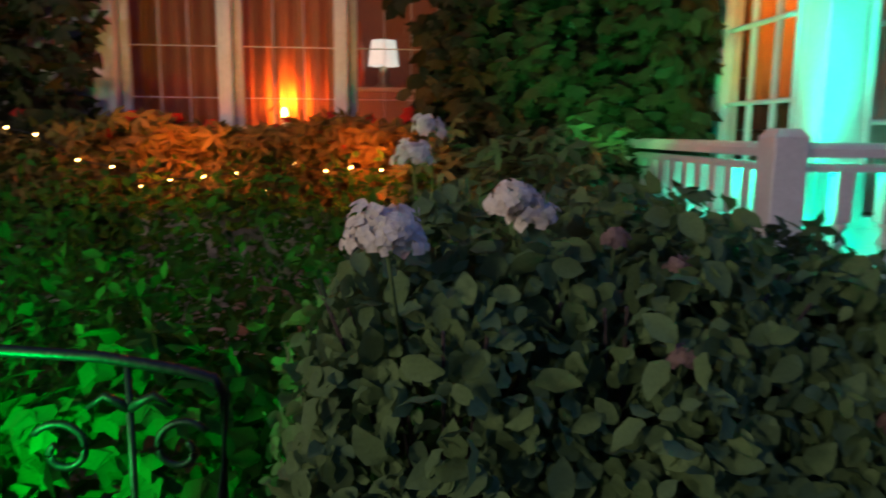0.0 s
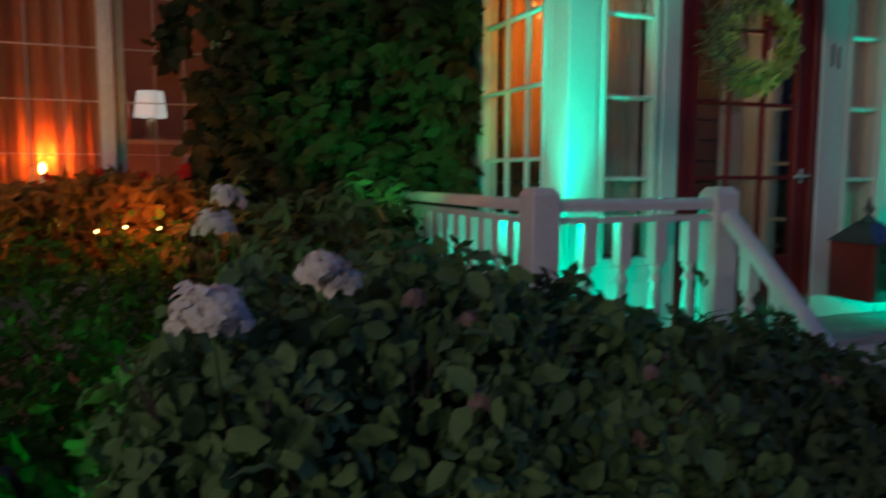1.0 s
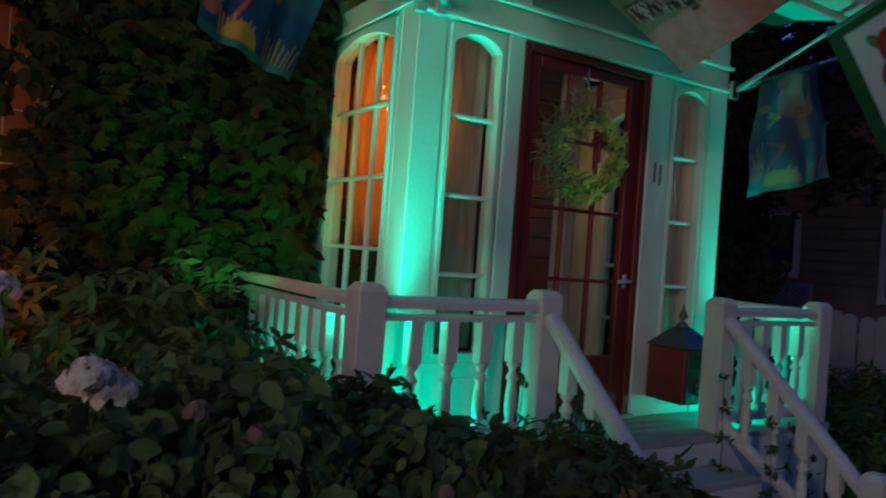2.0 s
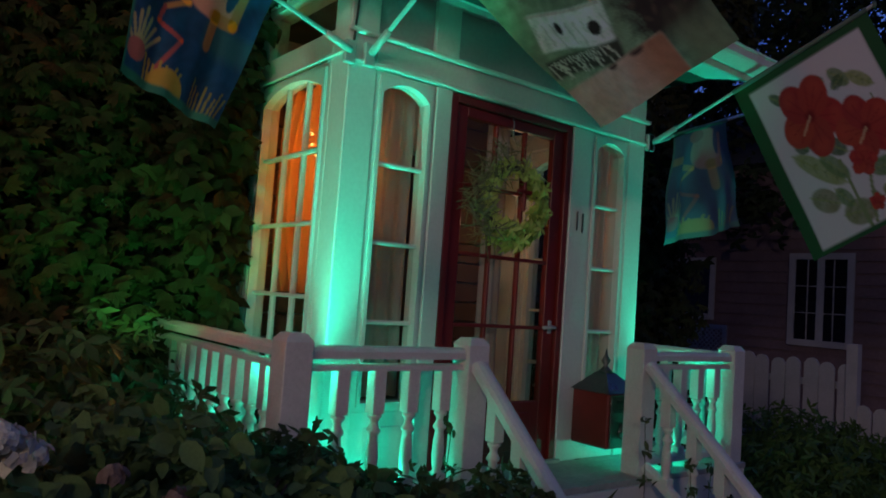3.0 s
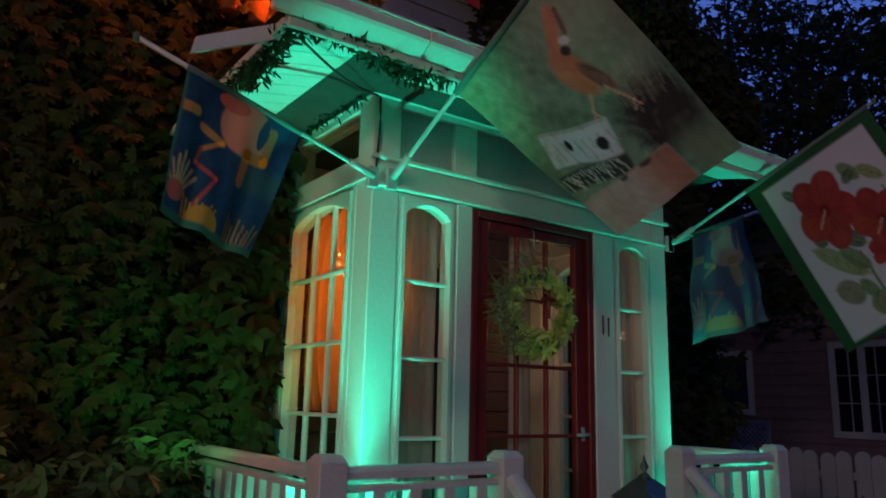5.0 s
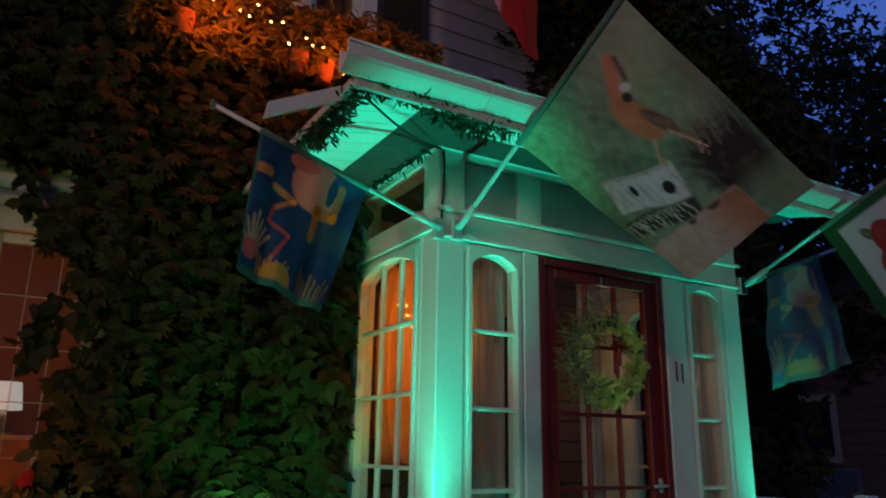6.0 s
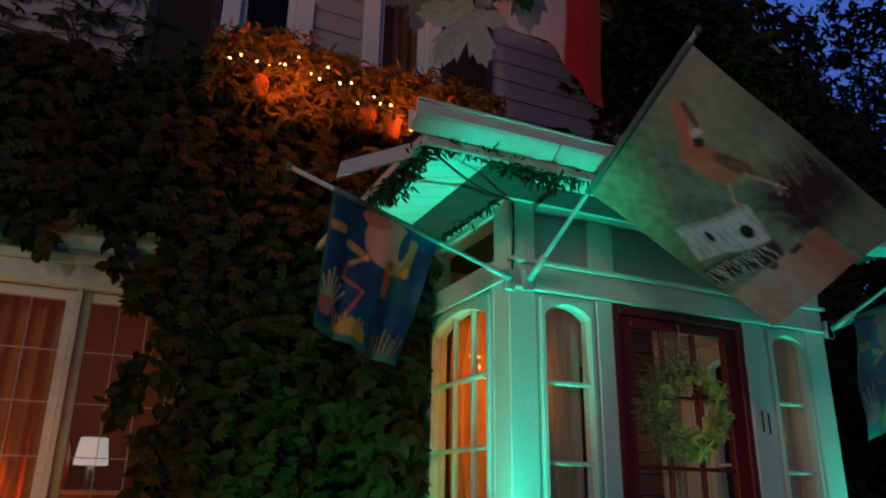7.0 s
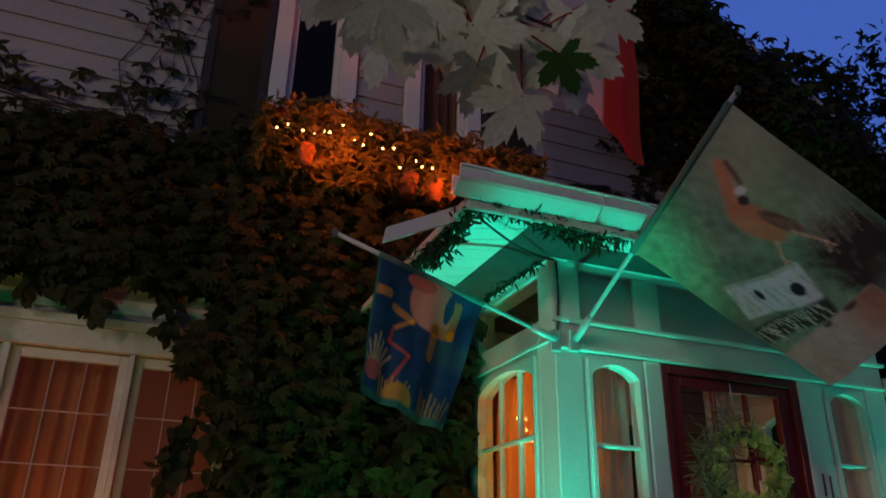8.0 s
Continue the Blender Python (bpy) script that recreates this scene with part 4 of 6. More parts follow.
for k in range(4):
    baluster(-0.14 + 0.18 * k, RY, 0.085)
for k in range(4):
    baluster(2.07 + 0.18 * k, RY, 0.085)
for k in range(10):
    baluster(-0.37, RY + 0.20 + 0.15 * k, 0.085)
    baluster(2.81, RY + 0.20 + 0.15 * k, 0.085)
for x in (0.56, 1.86):
    for k in range(4):
        y = RY - 0.20 - 0.17 * k
        baluster(x, y, 0.63 + (y - RY + 0.064) * 0.84 - 0.545)

# flood lamps on the deck; the last two house the added spill lamps
for x, y in ((-0.20, -0.23), (2.58, -0.23), (-0.20, 0.16), (0.12, -0.32), (2.25, -0.32)):
    f = thing("flood_lamp", (x, y, 0), "small black flood lamp on the deck shining teal up the porch", "lamp", "porch flood lamps")
    part("housing", lathe(bmesh.new(), ((0.045, 0.0), (0.045, 0.02), (0.02, 0.03), (0.035, 0.045), (0.045, 0.07), (0.04, 0.07), (0.03, 0.05)), (x, y, 0.0), 12), BLACKIRON, f)


# ---------------------------------------------------------------- flags
def stain(u, v, seed=0):
    """Soft two-scale mottling between 0 and 1 over the print."""
    a = np.sin(7 * u + 3 * np.sin(5 * v + seed)) * np.cos(9 * v + 2 * np.sin(6 * u + seed))
    b = np.sin(31 * u + 4 * np.sin(17 * v)) * np.cos(27 * v + 3 * np.sin(19 * u + seed))
    return 0.5 + 0.3 * a + 0.2 * b


def oval(u, v, cu, cv, ru, rv, turn=0.0, edge=0.06):
    c, s = math.cos(radians(turn)), math.sin(radians(turn))
    p, q = (u - cu) * c + (v - cv) * s, (v - cv) * c - (u - cu) * s
    d = np.sqrt((p / ru) ** 2 + (q / rv) ** 2)
    return np.clip((1 - d) / edge, 0, 1)


def streak(u, v, u0, v0, u1, v1, w, edge=0.25):
    """A stroke from one point to another, w wide."""
    du, dv = u1 - u0, v1 - v0
    t = np.clip(((u - u0) * du + (v - v0) * dv) / (du * du + dv * dv), 0, 1)
    d = np.hypot(u - u0 - t * du, v - v0 - t * dv) / w
    return np.clip((1 - d) / edge, 0, 1)


def lay(col, mask, colour):
    return col * (1 - mask[..., None]) + np.array(colour) * mask[..., None]


def slab(u, v, cu, cv, ru, rv, turn=0.0, edge=0.008):
    """A turned rectangle."""
    c, s = math.cos(radians(turn)), math.sin(radians(turn))
    p, q = (u - cu) * c + (v - cv) * s, (v - cv) * c - (u - cu) * s
    return np.clip(np.minimum(ru - np.abs(p), rv - np.abs(q)) / edge, 0, 1)


def dark_bird_print(u, v):
    k = stain(u, v, 1)
    k2 = stain(2.7 * u + 0.3, 1.9 * v, 5)
    k3 = stain(5.3 * u + 0.1, 4.1 * v, 9)
    c = np.array((0.23, 0.34, 0.20)) * (0.45 + 0.55 * k * k2 + 0.35 * k + 0.25 * k3)[..., None]
    # pale olive sky towards the top, browner along the far edge
    c = lay(c, np.clip((u - 0.45) * 2.2, 0, 1) * np.clip((0.50 - v) * 4, 0, 1), np.array((0.36, 0.37, 0.22)))
    c = lay(c, 0.75 * np.clip((u - 0.78) * 6, 0, 1) * np.clip((v - 0.12) * 5, 0, 1) * np.clip((0.62 - v) * 5, 0, 1), (0.24, 0.17, 0.12))
    c = lay(c, 0.8 * np.clip((v - 0.30) * 5, 0, 1) * np.clip((0.48 - u) * 6, 0, 1) * np.clip((0.56 - v) * 6, 0, 1) * (0.4 + 0.6 * k3), (0.06, 0.15, 0.08))
    # dark undergrowth
    d = np.clip((v - 0.44 - 0.10 * k2) * 8, 0, 1) * np.clip((u - 0.47 - 0.08 * k3) * 9, 0, 1)
    c = lay(c, d * np.clip((1.02 - u + 0.1 * k) * 7, 0, 1) * np.clip((0.92 - v) * 8, 0, 1), (0.045, 0.028, 0.026))
    c = lay(c, 0.8 * np.clip((v - 0.80 + 0.1 * k) * 6, 0, 1) * np.clip((u - 0.66) * 8, 0, 1), (0.20, 0.21, 0.11))
    for i in range(16):
        a = 0.70 + 0.019 * i
        c = lay(c, 0.55 * streak(u, v, a, 0.40 + 0.012 * (i % 5), a - 0.07 + 0.03 * math.sin(3.1 * i), 0.56 + 0.03 * (i % 4), 0.007), (0.30, 0.24, 0.15))
    for i in range(12):
        c = lay(c, 0.5 * oval(u, v, 0.62 + 0.028 * i, 0.66 + 0.11 * math.sin(2.3 * i), 0.030, 0.016, 40 * i, 0.5), (0.13, 0.085, 0.06))
    # the bird
    c = lay(c, streak(u, v, 0.705, 0.105, 0.60, 0.22, 0.042, 0.4), (0.60, 0.24, 0.12))
    c = lay(c, streak(u, v, 0.735, 0.115, 0.70, 0.20, 0.016, 0.4), (0.20, 0.11, 0.08))
    c = lay(c, oval(u, v, 0.585, 0.345, 0.088, 0.150, -14, 0.25), (0.58, 0.22, 0.10))
    c = lay(c, 0.6 * oval(u, v, 0.545, 0.31, 0.045, 0.09, -14, 0.6), (0.66, 0.32, 0.16))
    c = lay(c, oval(u, v, 0.660, 0.420, 0.040, 0.115, -16, 0.35), (0.15, 0.08, 0.06))
    for i in range(5):
        c = lay(c, 0.5 * streak(u, v, 0.63 + 0.012 * i, 0.34 + 0.02 * i, 0.655 + 0.012 * i, 0.50, 0.005), (0.32, 0.17, 0.10))
    c = lay(c, oval(u, v, 0.668, 0.222, 0.032, 0.020, 25, 0.25), (0.74, 0.72, 0.62))
    c = lay(c, oval(u, v, 0.638, 0.256, 0.030, 0.024, 20, 0.25), (0.05, 0.035, 0.03))
    c = lay(c, streak(u, v, 0.555, 0.455, 0.505, 0.51, 0.009) + streak(u, v, 0.505, 0.51, 0.482, 0.545, 0.007) + streak(u, v, 0.505, 0.51, 0.51, 0.55, 0.006), (0.62, 0.36, 0.22))
    c = lay(c, streak(u, v, 0.65, 0.473, 0.70, 0.585, 0.009) + streak(u, v, 0.70, 0.585, 0.675, 0.625, 0.007) + streak(u, v, 0.70, 0.585, 0.715, 0.625, 0.006), (0.62, 0.36, 0.22))
    # weathered nesting box with two holes, straw under it
    c = lay(c, slab(u, v, 0.295, 0.570, 0.215, 0.098, 21, 0.012) * (0.62 + 0.38 * np.clip(2.0 * k3, 0, 1)), (0.70, 0.76, 0.66))
    c = lay(c, 0.7 * slab(u, v, 0.310, 0.487, 0.215, 0.010, 21), (0.40, 0.34, 0.26))
    for i in range(9):
        c = lay(c, 0.55 * streak(u, v, 0.12 + 0.045 * i, 0.47 + 0.017 * i, 0.105 + 0.045 * i, 0.52 + 0.017 * i + 0.05 * (i % 3), 0.006), (0.30, 0.33, 0.26))
    c = lay(c, oval(u, v, 0.243, 0.540, 0.024, 0.034, 21, 0.2) + oval(u, v, 0.417, 0.632, 0.034, 0.036, 21, 0.2), (0.02, 0.02, 0.018))
    c = lay(c, slab(u, v, 0.24, 0.715, 0.235, 0.056, 14, 0.02) * np.clip(0.6 + k, 0, 1), (0.045, 0.05, 0.035))
    for i in range(22):
        a = 0.04 + 0.0175 * i
        c = lay(c, 0.9 * streak(u, v, a, 0.63 + 0.20 * a, a + 0.03 * math.sin(7.3 * i), 0.71 + 0.17 * a + 0.02 * math.sin(3.7 * i), 0.0045), (0.52, 0.55, 0.42))
    # clay pot at the foot
    pot = np.clip((v - 0.770 - 0.05 * u) * 60, 0, 1) * np.clip((0.665 - u) * 60, 0, 1)
    c = lay(c, pot, (0.52, 0.36, 0.26))
    c = lay(c, pot * np.clip(1.5 * k2 - 0.45, 0, 1), (0.58, 0.46, 0.36))
    c = lay(c, pot * np.clip((u - 0.40) * 6, 0, 1), (0.46, 0.19, 0.11))
    c = lay(c, pot * oval(u, v, 0.50, 0.80, 0.045, 0.035, 0, 0.4) + pot * oval(u, v, 0.36, 0.80, 0.035, 0.022, 0, 0.4), (0.06, 0.035, 0.03))
    return np.clip(c * (1.1 + 0.35 * k3)[..., None], 0, 0.9)


def red_flower_print(u, v):
    k = stain(u, v, 2)
    k3 = stain(5.1 * u, 4.3 * v, 7)
    c = np.ones(u.shape + (3,)) * np.array((0.66, 0.67, 0.66))
    green, deep, lime = (0.13, 0.24, 0.085), (0.06, 0.13, 0.055), (0.26, 0.34, 0.11)

    def leaf(c, u0, v0, u1, v1, w, colour):
        t = np.hypot(u1 - u0, v1 - v0) / 2
        turn = math.degrees(math.atan2(v1 - v0, u1 - u0))
        c = lay(c, oval(u, v, (u0 + u1) / 2, (v0 + v1) / 2, t, w, turn, 0.15) * (0.75 + 0.25 * k3), colour)
        c = lay(c, 0.6 * streak(u, v, u0, v0, u1, v1, 0.006), lime)
        for i in range(1, 5):
            f = i / 5
            a, b = u0 + (u1 - u0) * f, v0 + (v1 - v0) * f
            for q in (-1, 1):
                c = lay(c, 0.35 * streak(u, v, a, b, a + 0.5 * w * math.cos(radians(turn + 55 * q)), b + 0.5 * w * math.sin(radians(turn + 55 * q)), 0.004), deep)
        return c

    for row in ((0.17, 0.46, 0.44, 0.72, 0.060, lime), (0.34, 0.52, 0.47, 0.70, 0.050, green), (0.16, 0.70, 0.34, 0.80, 0.072, (0.20, 0.22, 0.10)), (0.32, 0.86, 0.54, 0.90, 0.075, (0.19, 0.23, 0.09)), (0.34, 0.72, 0.42, 0.84, 0.045, green), (0.62, 0.16, 0.72, 0.28, 0.045, green), (0.72, 0.22, 0.84, 0.34, 0.040, lime), (0.60, 0.26, 0.70, 0.22, 0.035, deep), (0.20, 0.12, 0.28, 0.20, 0.032, deep), (0.21, 0.42, 0.31, 0.47, 0.040, deep), (0.40, 0.46, 0.52, 0.58, 0.050, deep), (0.58, 0.72, 0.78, 0.74, 0.055, green), (0.68, 0.80, 0.84, 0.86, 0.050, deep), (0.50, 0.16, 0.58, 0.20, 0.028, deep), (0.60, 0.86, 0.66, 0.82, 0.03, lime)):
        c = leaf(c, *row)
    for row in ((0.45, 0.60, 0.46, 0.97, 0.012), (0.58, 0.72, 0.50, 0.96, 0.010), (0.80, 0.38, 0.80, 0.66, 0.007), (0.55, 0.80, 0.60, 0.90, 0.006)):
        c = lay(c, streak(u, v, *row), (0.20, 0.28, 0.12))
    for cu, cv, r, turn in ((0.405, 0.325, 0.200, 20), (0.680, 0.515, 0.165, 50), (0.575, 0.655, 0.075, 10), (0.547, 0.875, 0.042, 0), (0.690, 0.905, 0.030, 0)):
        for a in range(5):
            g = radians(turn + 72 * a)
            x, y = cu + 0.56 * r * math.cos(g), cv + 0.56 * r * math.sin(g)
            c = lay(c, oval(u, v, x, y, 0.58 * r, 0.50 * r, turn + 72 * a, 0.08), (0.42 - 0.05 * (a % 2), 0.030 + 0.012 * (a % 3), 0.030))
            c = lay(c, 0.45 * oval(u, v, cu + 0.82 * r * math.cos(g), cv + 0.82 * r * math.sin(g), 0.26 * r, 0.32 * r, turn + 72 * a, 0.6), (0.55, 0.07, 0.04))
            for q in (-22, 0, 22):
                h = g + radians(q)
                c = lay(c, 0.5 * streak(u, v, cu, cv, cu + 0.8 * r * math.cos(h), cv + 0.8 * r * math.sin(h), 0.018 * r + 0.001), (0.24, 0.012, 0.015))
        if r > 0.1:
            c = lay(c, oval(u, v, cu, cv, 0.24 * r, 0.22 * r, 0, 0.6), (0.20, 0.008, 0.012))
            c = lay(c, streak(u, v, cu, cv, cu - 0.45 * r, cv + 0.35 * r, 0.008), (0.62, 0.36, 0.20))
    edge = np.clip(np.maximum(np.abs(u - 0.5) - 0.405, np.abs(v - 0.515) - 0.452) * 90, 0, 1)
    return lay(c, edge, (0.012, 0.10, 0.03))


def blue_shore_print(u, v):
    k = stain(u, v, 4)
    c = np.array((0.012, 0.075, 0.22)) * (0.7 + 0.6 * k)[..., None]
    c = lay(c, np.clip((0.62 - v) * 12, 0, 1) * np.clip((u - 0.55) * 12, 0, 1) * np.clip((v - 0.34) * 12, 0, 1), (0.035, 0.14, 0.22))
    c = lay(c, oval(u, v, 0.58, 0.20, 0.25, 0.20, 12, 0.1), (0.62, 0.32, 0.28))
    c = lay(c, oval(u, v, 0.42, 0.07, 0.14, 0.06), (0.50, 0.17, 0.16))
    c = lay(c, streak(u, v, 0.80, 0.12, 0.80, 0.34, 0.045) + streak(u, v, 0.62, 0.36, 0.80, 0.34, 0.05) + streak(u, v, 0.64, 0.34, 0.64, 0.56, 0.045), (0.52, 0.24, 0.12))
    c = lay(c, oval(u, v, 0.72, 0.16, 0.045, 0.12), (0.012, 0.07, 0.2))
    c = lay(c, streak(u, v, 0.22, 0.32, 0.42, 0.36, 0.03) + streak(u, v, 0.42, 0.36, 0.26, 0.46, 0.02), (0.50, 0.30, 0.14))
    c = lay(c, streak(u, v, 0.26, 0.46, 0.24, 0.56, 0.018) + streak(u, v, 0.24, 0.56, 0.44, 0.62, 0.018) + streak(u, v, 0.44, 0.62, 0.30, 0.86, 0.018), (0.40, 0.10, 0.13))
    c = lay(c, streak(u, v, 0.0, 0.26, 0.14, 0.25, 0.04), (0.45, 0.28, 0.12))
    for i in range(7):
        c = lay(c, streak(u, v, 0.10, 0.86, -0.02 + 0.05 * i, 0.55 + 0.04 * abs(i - 3), 0.014), (0.42, 0.40, 0.25))
    c = lay(c, oval(u, v, 0.10, 0.82, 0.09, 0.07), (0.45, 0.14, 0.16))
    for i in range(8):
        c = lay(c, streak(u, v, 0.24 + 0.03 * i, 1.0, 0.20 + 0.045 * i, 0.80 + 0.02 * (i % 3), 0.012), (0.40, 0.33, 0.10))
        c = lay(c, streak(u, v, 0.70 + 0.03 * i, 1.0, 0.66 + 0.045 * i, 0.78 + 0.03 * (i % 3), 0.010), (0.30, 0.26, 0.10))
    c = lay(c, oval(u, v, 0.42, 0.95, 0.17, 0.13), (0.52, 0.34, 0.07))
    c = lay(c, np.clip((0.06 - np.minimum(u + 0.03, 1 - v)) * 60, 0, 1), (0.03, 0.20, 0.17))
    return c


def red_white_print(u, v):
    k = stain(u, v, 6)
    c = np.array((0.55, 0.56, 0.62)) * (0.9 + 0.15 * k)[..., None]
    c = lay(c, np.clip((u - 0.66) * 60, 0, 1), (0.42, 0.035, 0.02))
    c = lay(c, oval(u, v, 0.80, 0.45, 0.16, 0.30, 10, 0.3) * 0.6, (0.50, 0.06, 0.03))
    return c


def flag(A, B, C, D, picture, label, ripple=0.03, waves=2.3, n=110, phase=0.0, pole=None, bulge=(0, -1, 0)):
    """Cloth between the pole's A, B and the free corners D (under A) and C (under B), printed by picture(u, v)."""
    A, B, C, D = (np.array(p, float) for p in (A, B, C, D))
    fl = thing("flag", A, label, "flag", "porch flags")
    u, v = np.meshgrid(np.linspace(0, 1, n), np.linspace(0, 1, n), indexing="ij")
    P = (A * ((1 - u) * (1 - v))[..., None] + B * (u * (1 - v))[..., None] + C * (u * v)[..., None] + D * ((1 - u) * v)[..., None])
    w = ripple * v ** 0.6 * (np.sin(2 * math.pi * waves * u + 2.0 * v + phase) + 0.4 * np.sin(2 * math.pi * waves * 2.1 * u - 3 * v + phase)) + 0.25 * ripple * np.sin(9 * v + 3 * u)
    P = P + w[..., None] * np.array(bulge)
    me = bpy.data.meshes.new("cloth")
    faces = [(i * n + j, (i + 1) * n + j, (i + 1) * n + j + 1, i * n + j + 1) for i in range(n - 1) for j in range(n - 1)]
    me.from_pydata(P.reshape(-1, 3).tolist(), [], faces)
    col = np.clip(picture(u, v), 0, 1).reshape(-1, 3)
    lay_ = me.color_attributes.new("dye", "FLOAT_COLOR", "POINT")
    lay_.data.foreach_set("color", np.concatenate([col, np.ones((len(col), 1))], 1).astype(np.float32).ravel())
    me.polygons.foreach_set("use_smooth", [True] * len(me.polygons))
    me.materials.append(CLOTH)
    o = new("cloth", me)
    o.parent = fl
    o.matrix_parent_inverse = Matrix.Translation(fl.location).inverted()
    bm = bmesh.new()
    tube(bm, [A + (B - A) * t for t in np.linspace(-0.005, 1.005, 5)], 0.016, 8)
    part("sleeve", bm, POLESLEEVE, fl)
    if pole:
        base, tip = (np.array(p, float) for p in pole)
        d = (tip - base) / np.linalg.norm(tip - base)
        part("pole", tube(bmesh.new(), (base + d * 0.05, tip), 0.0115, 8), STEEL, fl)
        part("bracket", tube(bmesh.new(), (base, base + d * 0.16), 0.019, 8), STEEL, fl)
        part("finial", lathe(bmesh.new(), ((0.011, -0.02), (0.015, 0.0), (0.013, 0.012), (0.004, 0.022)), tip, 8), POLESLEEVE, fl)
        part("wall_plate", boxes((base[0] - 0.03, base[0] + 0.03, -0.034, -0.004, base[2] - 0.06, base[2] + 0.05)), STEEL, fl)
    return fl


POLESLEEVE = material("flag_sleeve", (0.10, 0.16, 0.14), 0.8)


def along(base, d, s):
    return tuple(b + k * s for b, k in zip(base, d))


b1, d1 = (-0.01, -0.03, 2.08), (-1.22, -0.19, 0.29)
flag(along(b1, d1, 0.82), along(b1, d1, 0.36), (-0.66, -0.10, 1.555), (-1.07, -0.19, 1.68), blue_shore_print, "blue flag with pink and orange shore picture on a slanted pole", 0.022, 2.0, pole=(b1, along(b1, d1, 1.0)), bulge=(0.1, -1, 0))
b2, d2 = (0.10, -0.04, 2.09), (0.05, -1.0, 0.60)
flag(along(b2, d2, 0.5), along(b2, d2, 1.19), (0.93, -1.5, 2.055), (0.833, -0.867, 1.74), dark_bird_print, "large dark green and brown picture flag on a pole", 0.022, 1.4, pole=(b2, along(b2, d2, 1.24)), bulge=(0.6, -0.2, 0.7))
b3, d3 = (2.33, -0.06, 2.07), (0.30, -1.0, 0.60)
flag(along(b3, d3, 0.47), along(b3, d3, 1.16), (3.10, -1.58, 1.76), (2.89, -0.87, 1.315), red_flower_print, "white flag with red flowers and a dark green border", 0.014, 1.2, pole=(b3, along(b3, d3, 1.2)), bulge=(0.8, -0.3, 0.4))
b4, d4 = (2.34, -0.03, 2.07), (1.10, -0.22, 0.45)
flag(along(b4, d4, 0.17), along(b4, d4, 0.60), (3.22, -0.22, 1.60), (2.42, -0.06, 1.37), lambda u, v: 0.62 * blue_shore_print(u, v) + 0.38 * np.array((0.26, 0.30, 0.36)), "faded blue flag with a shore picture beside the porch", 0.045, 1.6, pole=(b4, along(b4, d4, 0.95)), bulge=(0.1, -1, 0))
fr = flag((-0.20, 0.12, 4.58), (0.80, 0.12, 4.80), (0.80, 0.10, 3.36), (-0.18, 0.12, 3.98), red_white_print, "red and white flag hung from the upper wall", 0.05, 1.6, n=90, pole=None, bulge=(0.2, -1, 0))
part("pole", tube(bmesh.new(), ((-0.26, 0.12, 4.567), (0.80, 0.12, 4.80), (0.95, 0.30, 4.84), (1.10, 0.75, 4.80), (1.14, WALL - 0.02, 4.72)), 0.0115, 8), STEEL, fr)

# ---------------------------------------------------------------- plants on the house
rng = np.random.default_rng(21)


def sheet(n, x0, x1, z0, z1, depth, keep):
    """Points close to the house wall in a patch, thinned by keep(x, z)."""
    x, q = rng.uniform(x0, x1, n), rng.uniform(z0, z1, n)
    y = WALL - 0.05 - depth * rng.random(n) ** 1.5
    k = rng.random(n) < np.clip(keep(x, q), 0, 1)
    return np.stack([x, y, q], 1)[k]


def wob(t, s=0.0):
    return 0.5 * np.sin(2.3 * t + s) + 0.3 * np.sin(5.1 * t + 2 * s) + 0.2 * np.sin(11.7 * t + s)


def facing(P):
    return np.tile(np.array((0.0, -1.0, 0.25)), (len(P), 1))


cr = thing("creeper", (-0.8, WALL - 0.1, GROUND), "dense dark creeper climbing the house wall", "creeper")


def creeper_part(P, shape, seed, size=(0.7, 1.3)):
    # the creeper is cut back from the side window of the porch
    P = P[(P[:, 0] > 0.3) | (P[:, 2] > 2.4) | (P[:, 1] > 1.12 + 2.34 * P[:, 0])]
    o = scatter("foliage", P, facing(P), shape, L_IVY, size=size, wild=0.45, sag=0.9, seed=seed, parent=cr)
    o.matrix_parent_inverse = Matrix.Translation(cr.location).inverted()
    o["kind"] = "stuff"
    return o


creeper_part(sheet(13000, -1.85, 0.02, GROUND, 3.3, 0.38, lambda x, q: (x > -1.50 - 0.16 * wob(3 * q) - 0.18 * (q > 2.0)) * (1.0 - 0.45 * (x > -0.95))), palm(5, 0.030, 0.066), 31)
creeper_part(sheet(13000, -6.4, 0.1, 2.38, 3.62, 0.26, lambda x, q: (q > 2.50 + 0.05 * wob(5 * x)) * (q < 3.50 + 0.08 * wob(3 * x)) * (1.0 - 0.9 * (x > -1.5) * (q > 3.18))), palm(5, 0.030, 0.066), 32)
creeper_part(sheet(2600, -6.0, -1.5, 3.4, 5.6, 0.06, lambda x, q: np.where(q < 3.95 + 0.12 * wob(4 * x), 0.55 * (3.98 - q) / 0.4 + 0.1, 0.0) + 0.5 * (np.abs(x + 2.15 + 0.12 * wob(2 * q)) < 0.16) + 0.30 * (q > 4.6 + 0.2 * wob(3 * x)) * (x > -2.7)), palm(3, 0.036, 0.07), 33)
creeper_part(sheet(7000, 0.7, 4.4, 2.7, 6.2, 0.22, lambda x, q: np.clip((x - 1.35 - 0.35 * wob(2.2 * q)) * 2.2, 0, 1) * (q < rake(3) + 0.6) + 0.45 * (q < 3.75 + 0.3 * wob(3 * x))), palm(4, 0.036, 0.075), 34)
creeper_part(sheet(4200, -6.4, -3.32, GROUND, 2.6, 0.4, lambda x, q: 0 * x + 1.0), palm(4, 0.04, 0.085), 37)
